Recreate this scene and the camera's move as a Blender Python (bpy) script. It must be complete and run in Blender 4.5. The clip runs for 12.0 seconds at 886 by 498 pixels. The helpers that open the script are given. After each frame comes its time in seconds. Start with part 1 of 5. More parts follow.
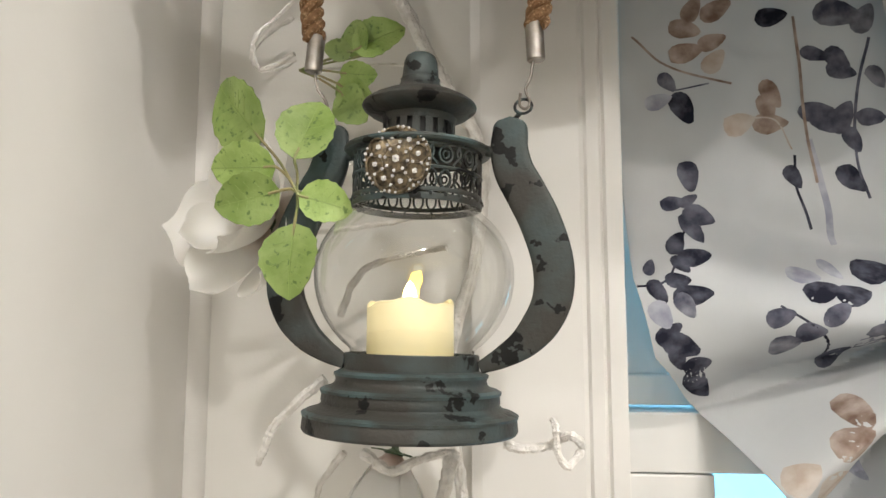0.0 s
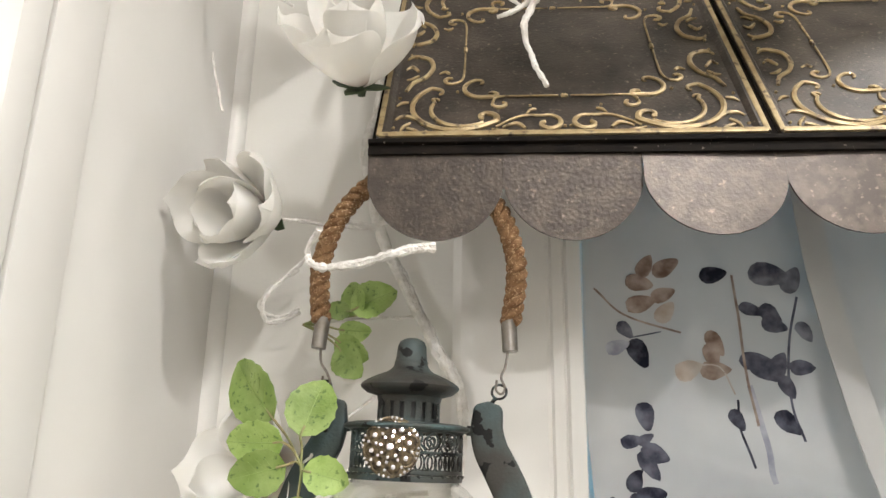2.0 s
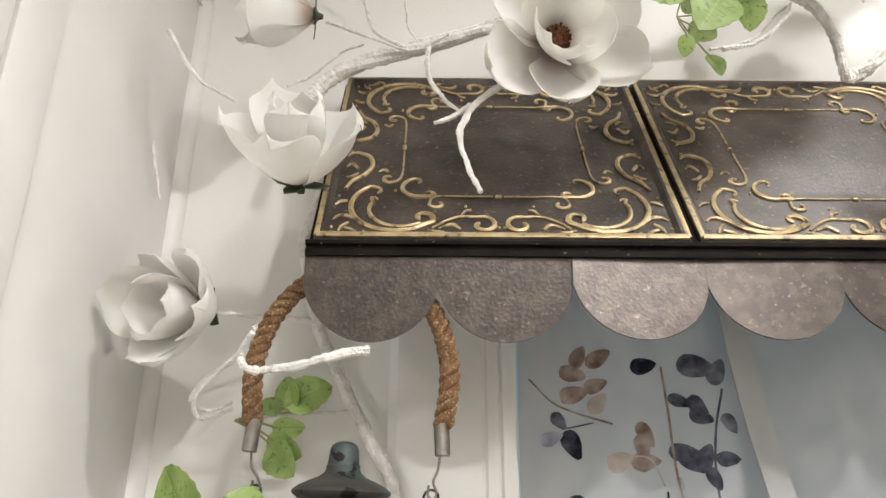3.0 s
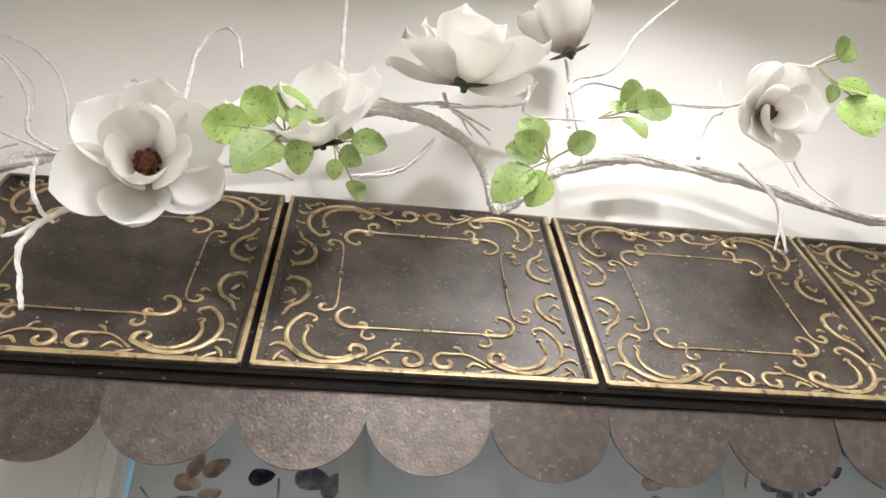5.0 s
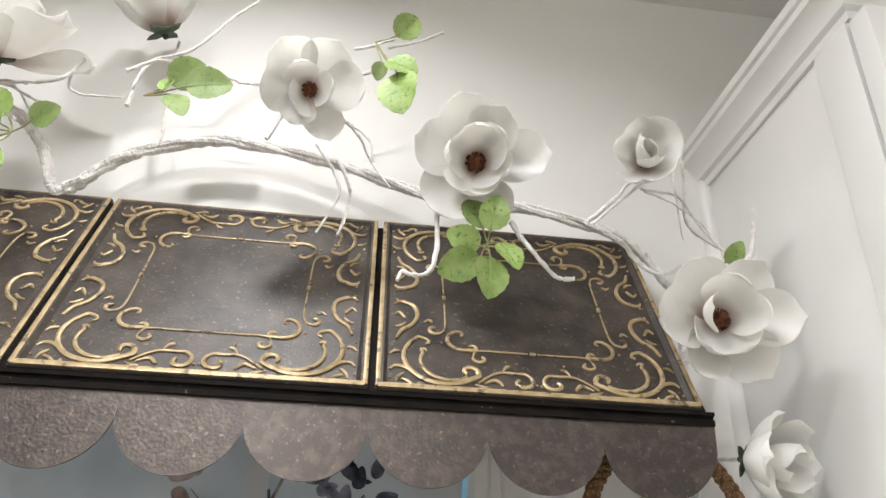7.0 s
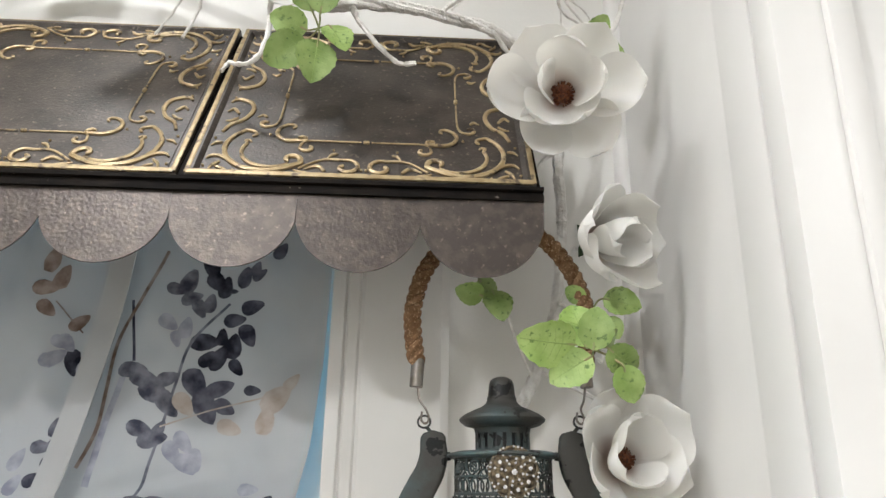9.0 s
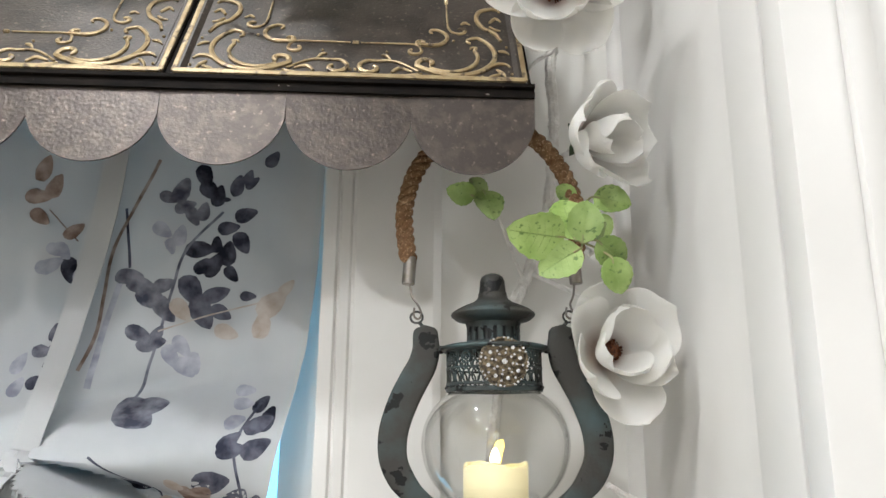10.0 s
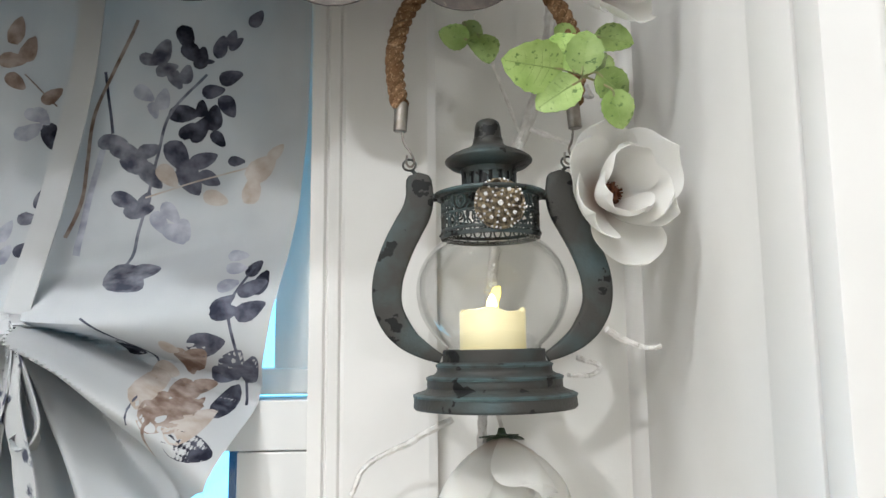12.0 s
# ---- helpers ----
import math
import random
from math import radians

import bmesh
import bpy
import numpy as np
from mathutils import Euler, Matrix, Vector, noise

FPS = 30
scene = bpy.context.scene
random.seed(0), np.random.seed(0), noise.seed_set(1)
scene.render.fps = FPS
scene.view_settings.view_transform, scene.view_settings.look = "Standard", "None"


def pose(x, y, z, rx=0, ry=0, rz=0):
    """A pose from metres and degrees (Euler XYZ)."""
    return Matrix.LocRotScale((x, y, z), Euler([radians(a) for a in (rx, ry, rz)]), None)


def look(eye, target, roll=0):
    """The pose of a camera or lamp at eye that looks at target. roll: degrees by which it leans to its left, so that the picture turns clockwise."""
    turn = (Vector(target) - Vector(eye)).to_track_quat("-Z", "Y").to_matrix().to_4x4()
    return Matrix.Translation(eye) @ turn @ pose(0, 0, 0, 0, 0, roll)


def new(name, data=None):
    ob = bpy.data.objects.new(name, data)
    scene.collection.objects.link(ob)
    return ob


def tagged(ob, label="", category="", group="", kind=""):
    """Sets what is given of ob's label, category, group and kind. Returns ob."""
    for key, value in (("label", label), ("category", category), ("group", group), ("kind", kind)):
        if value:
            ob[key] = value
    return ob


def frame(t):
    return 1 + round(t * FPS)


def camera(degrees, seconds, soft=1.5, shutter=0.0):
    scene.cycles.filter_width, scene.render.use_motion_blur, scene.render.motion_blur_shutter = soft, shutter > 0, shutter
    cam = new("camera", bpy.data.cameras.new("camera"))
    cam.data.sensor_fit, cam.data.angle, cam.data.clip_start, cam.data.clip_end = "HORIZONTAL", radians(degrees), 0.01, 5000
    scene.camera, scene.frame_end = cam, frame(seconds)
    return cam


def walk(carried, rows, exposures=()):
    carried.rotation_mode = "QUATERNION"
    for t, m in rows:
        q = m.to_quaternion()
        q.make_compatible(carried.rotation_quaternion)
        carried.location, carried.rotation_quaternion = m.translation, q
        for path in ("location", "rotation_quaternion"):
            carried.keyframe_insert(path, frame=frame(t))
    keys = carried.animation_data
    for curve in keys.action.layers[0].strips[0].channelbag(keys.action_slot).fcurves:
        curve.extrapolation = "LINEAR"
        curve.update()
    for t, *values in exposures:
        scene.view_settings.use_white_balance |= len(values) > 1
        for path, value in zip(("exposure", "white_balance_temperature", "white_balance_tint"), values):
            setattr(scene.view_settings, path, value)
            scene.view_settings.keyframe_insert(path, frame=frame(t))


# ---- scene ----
cam = camera(62.5, 12.0)
PATH = [
    (0, (0.093, -0.404, 1.721), (-0.116, 1.571, 1.959), 0.0),
    (0.5, (0.076, -0.429, 1.741), (-0.136, 1.535, 2.056), 0.7),
    (1, (0.075, -0.453, 1.766), (-0.133, 1.497, 2.16), 1.1),
    (1.5, (0.081, -0.47, 1.786), (-0.101, 1.463, 2.268), 1.2),
    (2, (0.092, -0.495, 1.806), (-0.044, 1.419, 2.372), 1.0),
    (2.5, (0.1, -0.506, 1.819), (0.023, 1.385, 2.466), 0.7),
    (2.7, (0.097, -0.51, 1.825), (0.059, 1.373, 2.5), 0.5),
    (4.3, (0.244, -0.544, 1.86), (0.379, 1.261, 2.711), 0.8),
    (4.5, (0.291, -0.558, 1.862), (0.448, 1.241, 2.721), 1.0),
    (5, (0.389, -0.579, 1.871), (0.603, 1.203, 2.752), 1.3),
    (5.5, (0.485, -0.564, 1.869), (0.734, 1.203, 2.772), 1.4),
    (6, (0.602, -0.569, 1.882), (0.842, 1.185, 2.813), 1.4),
    (6.5, (0.739, -0.578, 1.884), (0.949, 1.176, 2.822), 1.4),
    (7, (0.888, -0.603, 1.865), (1.09, 1.165, 2.779), 1.8),
    (7.5, (0.946, -0.583, 1.849), (1.145, 1.208, 2.718), 2.3),
    (7.7, (0.968, -0.554, 1.843), (1.169, 1.249, 2.684), 2.3),
    (9.3, (1.101, -0.546, 1.784), (1.172, 1.363, 2.376), 0.8),
    (9.5, (1.099, -0.544, 1.779), (1.18, 1.377, 2.33), 0.6),
    (10, (1.099, -0.544, 1.764), (1.196, 1.396, 2.241), 0.4),
    (10.5, (1.102, -0.535, 1.752), (1.22, 1.419, 2.158), 0.2),
    (11, (1.104, -0.526, 1.737), (1.228, 1.44, 2.085), 0.1),
    (11.5, (1.105, -0.518, 1.725), (1.222, 1.456, 2.026), -0.1),
    (12, (1.105, -0.513, 1.711), (1.205, 1.467, 1.973), -0.5),
]
TONES = [(0, 0.14, 6430, 11), (2.5, 0.38, 6210, 11), (5.5, 0.32, 6040, 13), (7.5, 0.20, 5920, 11), (9.5, 0.20, 5900, 10), (12, 0.24, 5800, 9)]
walk(cam, [(t, look(eye, target, roll)) for t, eye, target, roll in PATH], TONES)

from mathutils.bvhtree import BVHTree

# ---- world and light ----
world = bpy.data.worlds.new("world")
scene.world = world
world.use_nodes = True
wn = world.node_tree.nodes
sky = wn.new("ShaderNodeTexSky")
sky.sky_type, sky.sun_disc, sky.sun_elevation, sky.sun_rotation = "NISHITA", False, radians(35), radians(200)
world.node_tree.links.new(sky.outputs[0], wn["Background"].inputs[0])
wn["Background"].inputs[1].default_value = 0.12


LAMP = (1.0, 0.955, 0.88)


def downlight(x, y, watts, size, spread):
    """The lit disc of a recessed ceiling spot."""
    lamp = bpy.data.lights.new("recessed_spot", "AREA")
    lamp.shape, lamp.size, lamp.energy, lamp.color, lamp.spread = "DISK", size, watts, LAMP, radians(spread)
    new("recessed_spot", lamp).matrix_world = pose(x, y, 2.7235)


# one spot close over the awning, one before it, four in the room behind
# the four in the room are unseen, added as fill light
for row in ((0.73, -0.17, 2.3, 0.07, 160), (0.55, -0.70, 10.0, 0.08, 165), (-0.85, -1.5, 11.0, 0.10, 168), (0.55, -1.55, 21.0, 0.10, 165), (1.95, -1.5, 9.5, 0.10, 168), (0.55, -2.9, 21.0, 0.12, 170)):
    downlight(*row)
day = bpy.data.lights.new("window_daylight", "AREA")
day.shape, day.size, day.size_y, day.energy, day.color = "RECTANGLE", 0.75, 1.0, 0.3, (0.80, 0.93, 1.0)
new("window_daylight", day).matrix_world = pose(0.594, 0.34, 1.62, -90, 0, 0)


# ---- materials ----
def material(name, base, rough=0.55, metal=0.0, vary=None, scale=60.0, bump=0.0, bump_scale=300.0, contrast=(0.35, 0.65), spots=None, spot_scale=40.0, spot_at=(0.62, 0.68), island=0.0, spec=0.5, detail=6.0, deep=0.001):
    """A node material: a base colour, a second colour by large noise, sharp spots by another noise, grain as bump."""
    m = bpy.data.materials.new(name)
    m.use_nodes = True
    nt = m.node_tree
    n, l = nt.nodes, nt.links
    b = n["Principled BSDF"]
    b.inputs["Roughness"].default_value, b.inputs["Metallic"].default_value = rough, metal
    b.inputs["Specular IOR Level"].default_value = spec
    geo = n.new("ShaderNodeNewGeometry")

    def noise_of(sc, det):
        t = n.new("ShaderNodeTexNoise")
        t.inputs["Scale"].default_value, t.inputs["Detail"].default_value = sc, det
        l.new(geo.outputs["Position"], t.inputs["Vector"])
        return t.outputs["Fac"]

    def ramp(fac, lo, hi):
        r = n.new("ShaderNodeMapRange")
        r.inputs["From Min"].default_value, r.inputs["From Max"].default_value = lo, hi
        l.new(fac, r.inputs["Value"])
        return r.outputs["Result"]

    def mix(fac, a, c):
        x = n.new("ShaderNodeMix")
        x.data_type = "RGBA"
        l.new(fac, x.inputs["Factor"])
        for sock, v in ((x.inputs["A"], a), (x.inputs["B"], c)):
            if isinstance(v, tuple):
                sock.default_value = (*v, 1)
            else:
                l.new(v, sock)
        return x.outputs["Result"]

    colour = base
    if vary:
        colour = mix(ramp(noise_of(scale, detail), *contrast), base, vary)
    if spots:
        colour = mix(ramp(noise_of(spot_scale, 4.0), *spot_at), colour, spots)
    if island:
        hs = n.new("ShaderNodeHueSaturation")
        rnd = n.new("ShaderNodeObjectInfo").outputs["Random"]
        mr = n.new("ShaderNodeMapRange")
        mr.inputs["To Min"].default_value, mr.inputs["To Max"].default_value = 1 - island, 1 + island
        l.new(rnd, mr.inputs["Value"])
        l.new(mr.outputs["Result"], hs.inputs["Value"])
        if isinstance(colour, tuple):
            hs.inputs["Color"].default_value = (*colour, 1)
        else:
            l.new(colour, hs.inputs["Color"])
        colour = hs.outputs["Color"]
    if isinstance(colour, tuple):
        b.inputs["Base Color"].default_value = (*colour, 1)
    else:
        l.new(colour, b.inputs["Base Color"])
    if bump:
        bp = n.new("ShaderNodeBump")
        bp.inputs["Strength"].default_value, bp.inputs["Distance"].default_value = bump, deep
        l.new(noise_of(bump_scale, 5.0), bp.inputs["Height"])
        l.new(bp.outputs["Normal"], b.inputs["Normal"])
    return m


WALL = material("wall_paint", (0.80, 0.785, 0.75), 0.6, vary=(0.76, 0.745, 0.71), scale=3, bump=0.15, bump_scale=260)
PAINT = material("white_trim_paint", (0.745, 0.73, 0.705), 0.38, vary=(0.705, 0.69, 0.665), scale=9, bump=0.06, bump_scale=120)
CEIL = material("ceiling_paint", (0.80, 0.78, 0.75), 0.8, vary=(0.76, 0.74, 0.71), scale=4, bump=0.3, bump_scale=400)
FLOOR = material("pale_bounce_floor", (0.64, 0.60, 0.54), 0.35, vary=(0.57, 0.53, 0.47), scale=5, bump=0.1)
TIN = material("aged_dark_tin", (0.020, 0.0145, 0.0108), 0.46, 0.15, vary=(0.056, 0.043, 0.033), scale=34, bump=0.42, bump_scale=360, deep=0.0012, spots=(0.22, 0.175, 0.135), spot_scale=240, spot_at=(0.61, 0.80), detail=10.0, spec=0.65)
TIN_LIP = material("black_tin_lip", (0.005, 0.004, 0.0035), 0.6, 0.0, vary=(0.012, 0.009, 0.007), scale=50, bump=0.2, spec=0.06, spots=(0.22, 0.19, 0.16), spot_scale=210, spot_at=(0.69, 0.75))
VALANCE = material("rusty_tin_valance", (0.046, 0.036, 0.030), 0.38, 0.55, vary=(0.070, 0.055, 0.045), scale=90, bump=0.5, bump_scale=350, deep=0.0010, contrast=(0.45, 0.62), spots=(0.21, 0.165, 0.13), spot_scale=250, spot_at=(0.61, 0.84), detail=10.0, spec=0.7)
GOLD = material("worn_gold_paint", (0.43, 0.335, 0.185), 0.42, 0.30, vary=(0.30, 0.215, 0.105), scale=90, bump=0.3, bump_scale=500, spots=(0.10, 0.072, 0.045), spot_scale=120, spot_at=(0.56, 0.68))
ZINC = material("verdigris_lantern_paint", (0.046, 0.044, 0.039), 0.5, 0.1, vary=(0.060, 0.088, 0.091), scale=20, bump=0.4, bump_scale=420, contrast=(0.44, 0.70), spots=(0.007, 0.007, 0.007), spot_scale=60, spot_at=(0.600, 0.612), spec=0.25)
ZINC_EDGE = material("teal_edge_paint", (0.070, 0.105, 0.108), 0.5, 0.1, vary=(0.045, 0.050, 0.047), scale=45, bump=0.3, bump_scale=420, contrast=(0.4, 0.6), spots=(0.008, 0.008, 0.008), spot_scale=60, spot_at=(0.600, 0.612), spec=0.25)
STEEL = material("dull_steel", (0.30, 0.28, 0.26), 0.35, 0.9, vary=(0.22, 0.19, 0.16), scale=120, bump=0.25)
ROPE = material("jute_rope", (0.26, 0.155, 0.08), 0.9, vary=(0.13, 0.065, 0.03), scale=190, bump=1.0, bump_scale=900, deep=0.002, contrast=(0.3, 0.7), spots=(0.48, 0.33, 0.20), spot_scale=520, spot_at=(0.55, 0.68), spec=0.1)
PETAL = material("ivory_foam_petal", (0.93, 0.92, 0.89), 0.42, vary=(0.91, 0.895, 0.855), scale=22, bump=0.08, bump_scale=150)
CORE = material("rust_flower_core", (0.20, 0.065, 0.022), 0.9, vary=(0.05, 0.016, 0.008), scale=420, bump=1.0, bump_scale=700)
CALYX = material("dark_green_calyx", (0.03, 0.05, 0.025), 0.6, vary=(0.06, 0.09, 0.04), scale=90, bump=0.2)
LEAF = material("green_fabric_leaf", (0.165, 0.255, 0.048), 0.55, vary=(0.28, 0.38, 0.115), scale=55, bump=0.35, bump_scale=420, island=0.28, spots=(0.09, 0.155, 0.03), spot_scale=260, spot_at=(0.60, 0.66))
VEIN = material("leaf_vein_green", (0.19, 0.28, 0.065), 0.6, vary=(0.24, 0.34, 0.09), scale=60)
BARK = material("white_wrapped_branch", (0.82, 0.80, 0.77), 0.75, vary=(0.64, 0.61, 0.57), scale=110, bump=1.0, bump_scale=260, deep=0.003)
STEM = material("brown_green_stem", (0.30, 0.24, 0.12), 0.7, vary=(0.22, 0.26, 0.1), scale=80)
PRINTED = material("printed_curtain_cloth", (0.54, 0.55, 0.555), 0.85, vary=(0.47, 0.485, 0.50), scale=9, bump=0.25, bump_scale=1600, spec=0.2, spots=(0.075, 0.08, 0.115), spot_scale=34, spot_at=(0.585, 0.63))
CLOTH = material("pale_grey_curtain_cloth", (0.54, 0.55, 0.555), 0.85, vary=(0.47, 0.485, 0.50), scale=9, bump=0.25, bump_scale=1600, spec=0.2)
cn, cl = CLOTH.node_tree.nodes, CLOTH.node_tree.links
thin, both = cn.new("ShaderNodeBsdfTranslucent"), cn.new("ShaderNodeMixShader")
thin.inputs["Color"].default_value, both.inputs[0].default_value = (0.70, 0.72, 0.73, 1), 0.014
cl.new(cn["Principled BSDF"].outputs[0], both.inputs[1])
cl.new(thin.outputs[0], both.inputs[2])
cl.new(both.outputs[0], cn["Material Output"].inputs["Surface"])
WAX = material("glowing_ivory_wax", (0.86, 0.78, 0.52), 0.45, vary=(0.82, 0.72, 0.44), scale=40, bump=0.1, bump_scale=90)
BLACK = material("black_slot_shade", (0.02, 0.02, 0.02), 0.7, vary=(0.03, 0.03, 0.03))
CRYSTAL = material("crystal_stone", (0.90, 0.89, 0.87), 0.06, 0.4, vary=(0.5, 0.5, 0.52), scale=800)
BRASS = material("antique_brass_setting", (0.24, 0.19, 0.12), 0.3, 0.85, vary=(0.06, 0.05, 0.04), scale=300)
# faint emission on the wax in place of light shining through from within
WAX.node_tree.nodes["Principled BSDF"].inputs["Emission Color"].default_value = (1.0, 0.78, 0.30, 1)
WAX.node_tree.nodes["Principled BSDF"].inputs["Emission Strength"].default_value = 0.22
for m, w in ((PETAL, 0.3), (LEAF, 0.1)):
    m.node_tree.nodes["Principled BSDF"].inputs["Subsurface Weight"].default_value = w
    m.node_tree.nodes["Principled BSDF"].inputs["Subsurface Radius"].default_value = (1.0, 0.9, 0.75)
    m.node_tree.nodes["Principled BSDF"].inputs["Subsurface Scale"].default_value = 0.006

pn, pl = PETAL.node_tree.nodes, PETAL.node_tree.links
# the rust stain that is sprayed on the foot of each petal
spot, foot, dye = pn.new("ShaderNodeTexCoord"), pn.new("ShaderNodeMapRange"), pn.new("ShaderNodeMix")
away = pn.new("ShaderNodeVectorMath")
away.operation, dye.data_type = "LENGTH", "RGBA"
pl.new(spot.outputs["Object"], away.inputs[0])
for sock, v in (("From Min", 0.14), ("From Max", 0.40), ("To Min", 0.8), ("To Max", 0.0)):
    foot.inputs[sock].default_value = v
pl.new(away.outputs["Value"], foot.inputs["Value"])
pl.new(foot.outputs["Result"], dye.inputs["Factor"])
skin = pn["Principled BSDF"].inputs["Base Color"]
pl.new(skin.links[0].from_socket, dye.inputs["A"])
dye.inputs["B"].default_value = (0.30, 0.15, 0.085, 1)
pl.new(dye.outputs["Result"], skin)
foam, blend = pn.new("ShaderNodeBsdfTranslucent"), pn.new("ShaderNodeMixShader")
foam.inputs["Color"].default_value, blend.inputs[0].default_value = (0.95, 0.94, 0.91, 1), 0.42
pl.new(pn["Principled BSDF"].outputs[0], blend.inputs[1])
pl.new(foam.outputs[0], blend.inputs[2])
pl.new(blend.outputs[0], pn["Material Output"].inputs["Surface"])

PRINTS = {
    "k": material("navy_ink", (0.016, 0.017, 0.028), 0.85, vary=(0.11, 0.115, 0.15), scale=62, spec=0.1, contrast=(0.4, 0.7)),
    "n": material("slate_ink", (0.032, 0.035, 0.055), 0.85, vary=(0.16, 0.165, 0.21), scale=60, spec=0.1, contrast=(0.35, 0.65)),
    "d": material("grey_blue_ink", (0.060, 0.064, 0.092), 0.85, vary=(0.26, 0.265, 0.31), scale=60, spec=0.1, contrast=(0.35, 0.65)),
    "g": material("pale_lavender_ink", (0.27, 0.28, 0.35), 0.85, vary=(0.47, 0.48, 0.54), scale=55, spec=0.1, contrast=(0.35, 0.65)),
    "b": material("sepia_ink", (0.17, 0.11, 0.085), 0.85, vary=(0.42, 0.35, 0.31), scale=55, spec=0.1, contrast=(0.35, 0.65)),
    "t": material("tan_ink", (0.42, 0.345, 0.29), 0.85, vary=(0.53, 0.49, 0.455), scale=55, spec=0.1),
}


def glass_material(name, tint, gloss):
    m = bpy.data.materials.new(name)
    m.use_nodes = True
    n, l = m.node_tree.nodes, m.node_tree.links
    n.remove(n["Principled BSDF"])
    tr, gl, mx, lw = n.new("ShaderNodeBsdfTransparent"), n.new("ShaderNodeBsdfGlossy"), n.new("ShaderNodeMixShader"), n.new("ShaderNodeLayerWeight")
    tr.inputs["Color"].default_value = (*tint, 1)
    gl.inputs["Roughness"].default_value = gloss
    lw.inputs["Blend"].default_value = 0.5
    pw, ad = n.new("ShaderNodeMath"), n.new("ShaderNodeMath")
    pw.operation, ad.operation = "POWER", "MULTIPLY_ADD"
    pw.inputs[1].default_value, ad.inputs[1].default_value, ad.inputs[2].default_value = 2.5, 0.75, 0.05
    l.new(lw.outputs["Facing"], pw.inputs[0])
    l.new(pw.outputs[0], ad.inputs[0])
    l.new(ad.outputs[0], mx.inputs[0])
    l.new(tr.outputs[0], mx.inputs[1])
    l.new(gl.outputs[0], mx.inputs[2])
    l.new(mx.outputs[0], n["Material Output"].inputs["Surface"])
    return m


GLASS = glass_material("clear_globe_glass", (0.97, 0.97, 0.96), 0.015)
PANE = glass_material("window_glass", (0.88, 0.96, 0.97), 0.03)


def glow(name, rgb, power):
    m = bpy.data.materials.new(name)
    m.use_nodes = True
    b = m.node_tree.nodes["Principled BSDF"]
    b.inputs["Base Color"].default_value = (*rgb, 1)
    b.inputs["Emission Color"].default_value, b.inputs["Emission Strength"].default_value = (*rgb, 1), power
    return m


FLAME = glow("warm_flame", (1.0, 0.72, 0.12), 2.2)
FLAME_HEART = glow("bright_flame_heart", (1.0, 0.93, 0.62), 6.0)
OUTDOORS = glow("daylight_outdoors", (0.30, 0.74, 0.98), 2.2)


# ---- mesh helpers ----
def mesh_of(name, bm, mt, smooth=True):
    me = bpy.data.meshes.new(name)
    bm.normal_update()
    bm.to_mesh(me)
    bm.free()
    me.materials.append(mt)
    if smooth:
        me.polygons.foreach_set("use_smooth", [True] * len(me.polygons))
        me.set_sharp_from_angle(angle=radians(38))
    return me


def part(name, bm, mt, parent=None, label="", smooth=True):
    ob = new(name, mesh_of(name, bm, mt, smooth) if isinstance(bm, bmesh.types.BMesh) else bm)
    ob.parent = parent
    if label:
        tagged(ob, label)
    return ob


def thing(name, label, category, group="", kind="", at=(0, 0, 0), turn=0.0):
    ob = new(name)
    ob.empty_display_size = 0.02
    ob.matrix_world = pose(*at, 0, 0, turn)
    return tagged(ob, label, category, group, kind)


def add_box(bm, x0, x1, y0, y1, z0, z1, bevel=0.0):
    r = bmesh.ops.create_cube(bm, size=1)
    for v in r["verts"]:
        v.co = Vector((x0 + (v.co.x + 0.5) * (x1 - x0), y0 + (v.co.y + 0.5) * (y1 - y0), z0 + (v.co.z + 0.5) * (z1 - z0)))
    if bevel:
        edges = list({e for v in r["verts"] for e in v.link_edges})
        bmesh.ops.bevel(bm, geom=edges, offset=bevel, segments=2, affect="EDGES", profile=0.6)
    return bm


def lathe(profile, n=48, bm=None):
    bm = bm or bmesh.new()
    rings = []
    for r, z in profile:
        rings.append([bm.verts.new((r * math.cos(2 * math.pi * i / n), r * math.sin(2 * math.pi * i / n), z)) for i in range(n)] if r > 1e-5 else [bm.verts.new((0, 0, z))])
    for a, b in zip(rings, rings[1:]):
        for i in range(n):
            j = (i + 1) % n
            if len(a) == 1 and len(b) > 1:
                bm.faces.new((a[0], b[j], b[i]))
            elif len(b) == 1 and len(a) > 1:
                bm.faces.new((a[i], a[j], b[0]))
            elif len(a) > 1:
                bm.faces.new((a[i], a[j], b[j], b[i]))
    bmesh.ops.recalc_face_normals(bm, faces=bm.faces)
    return bm


def smooth_path(pts, per=6):
    """Catmull-Rom points through pts."""
    p = [Vector(q) for q in pts]
    p = [2 * p[0] - p[1]] + p + [2 * p[-1] - p[-2]]
    out = []
    for i in range(1, len(p) - 2):
        for k in range(per):
            t = k / per
            a, b, c, d = p[i - 1:i + 3]
            out.append(0.5 * (2 * b + (c - a) * t + (2 * a - 5 * b + 4 * c - d) * t * t + (3 * b - a - 3 * c + d) * t ** 3))
    return out + [p[-2]]


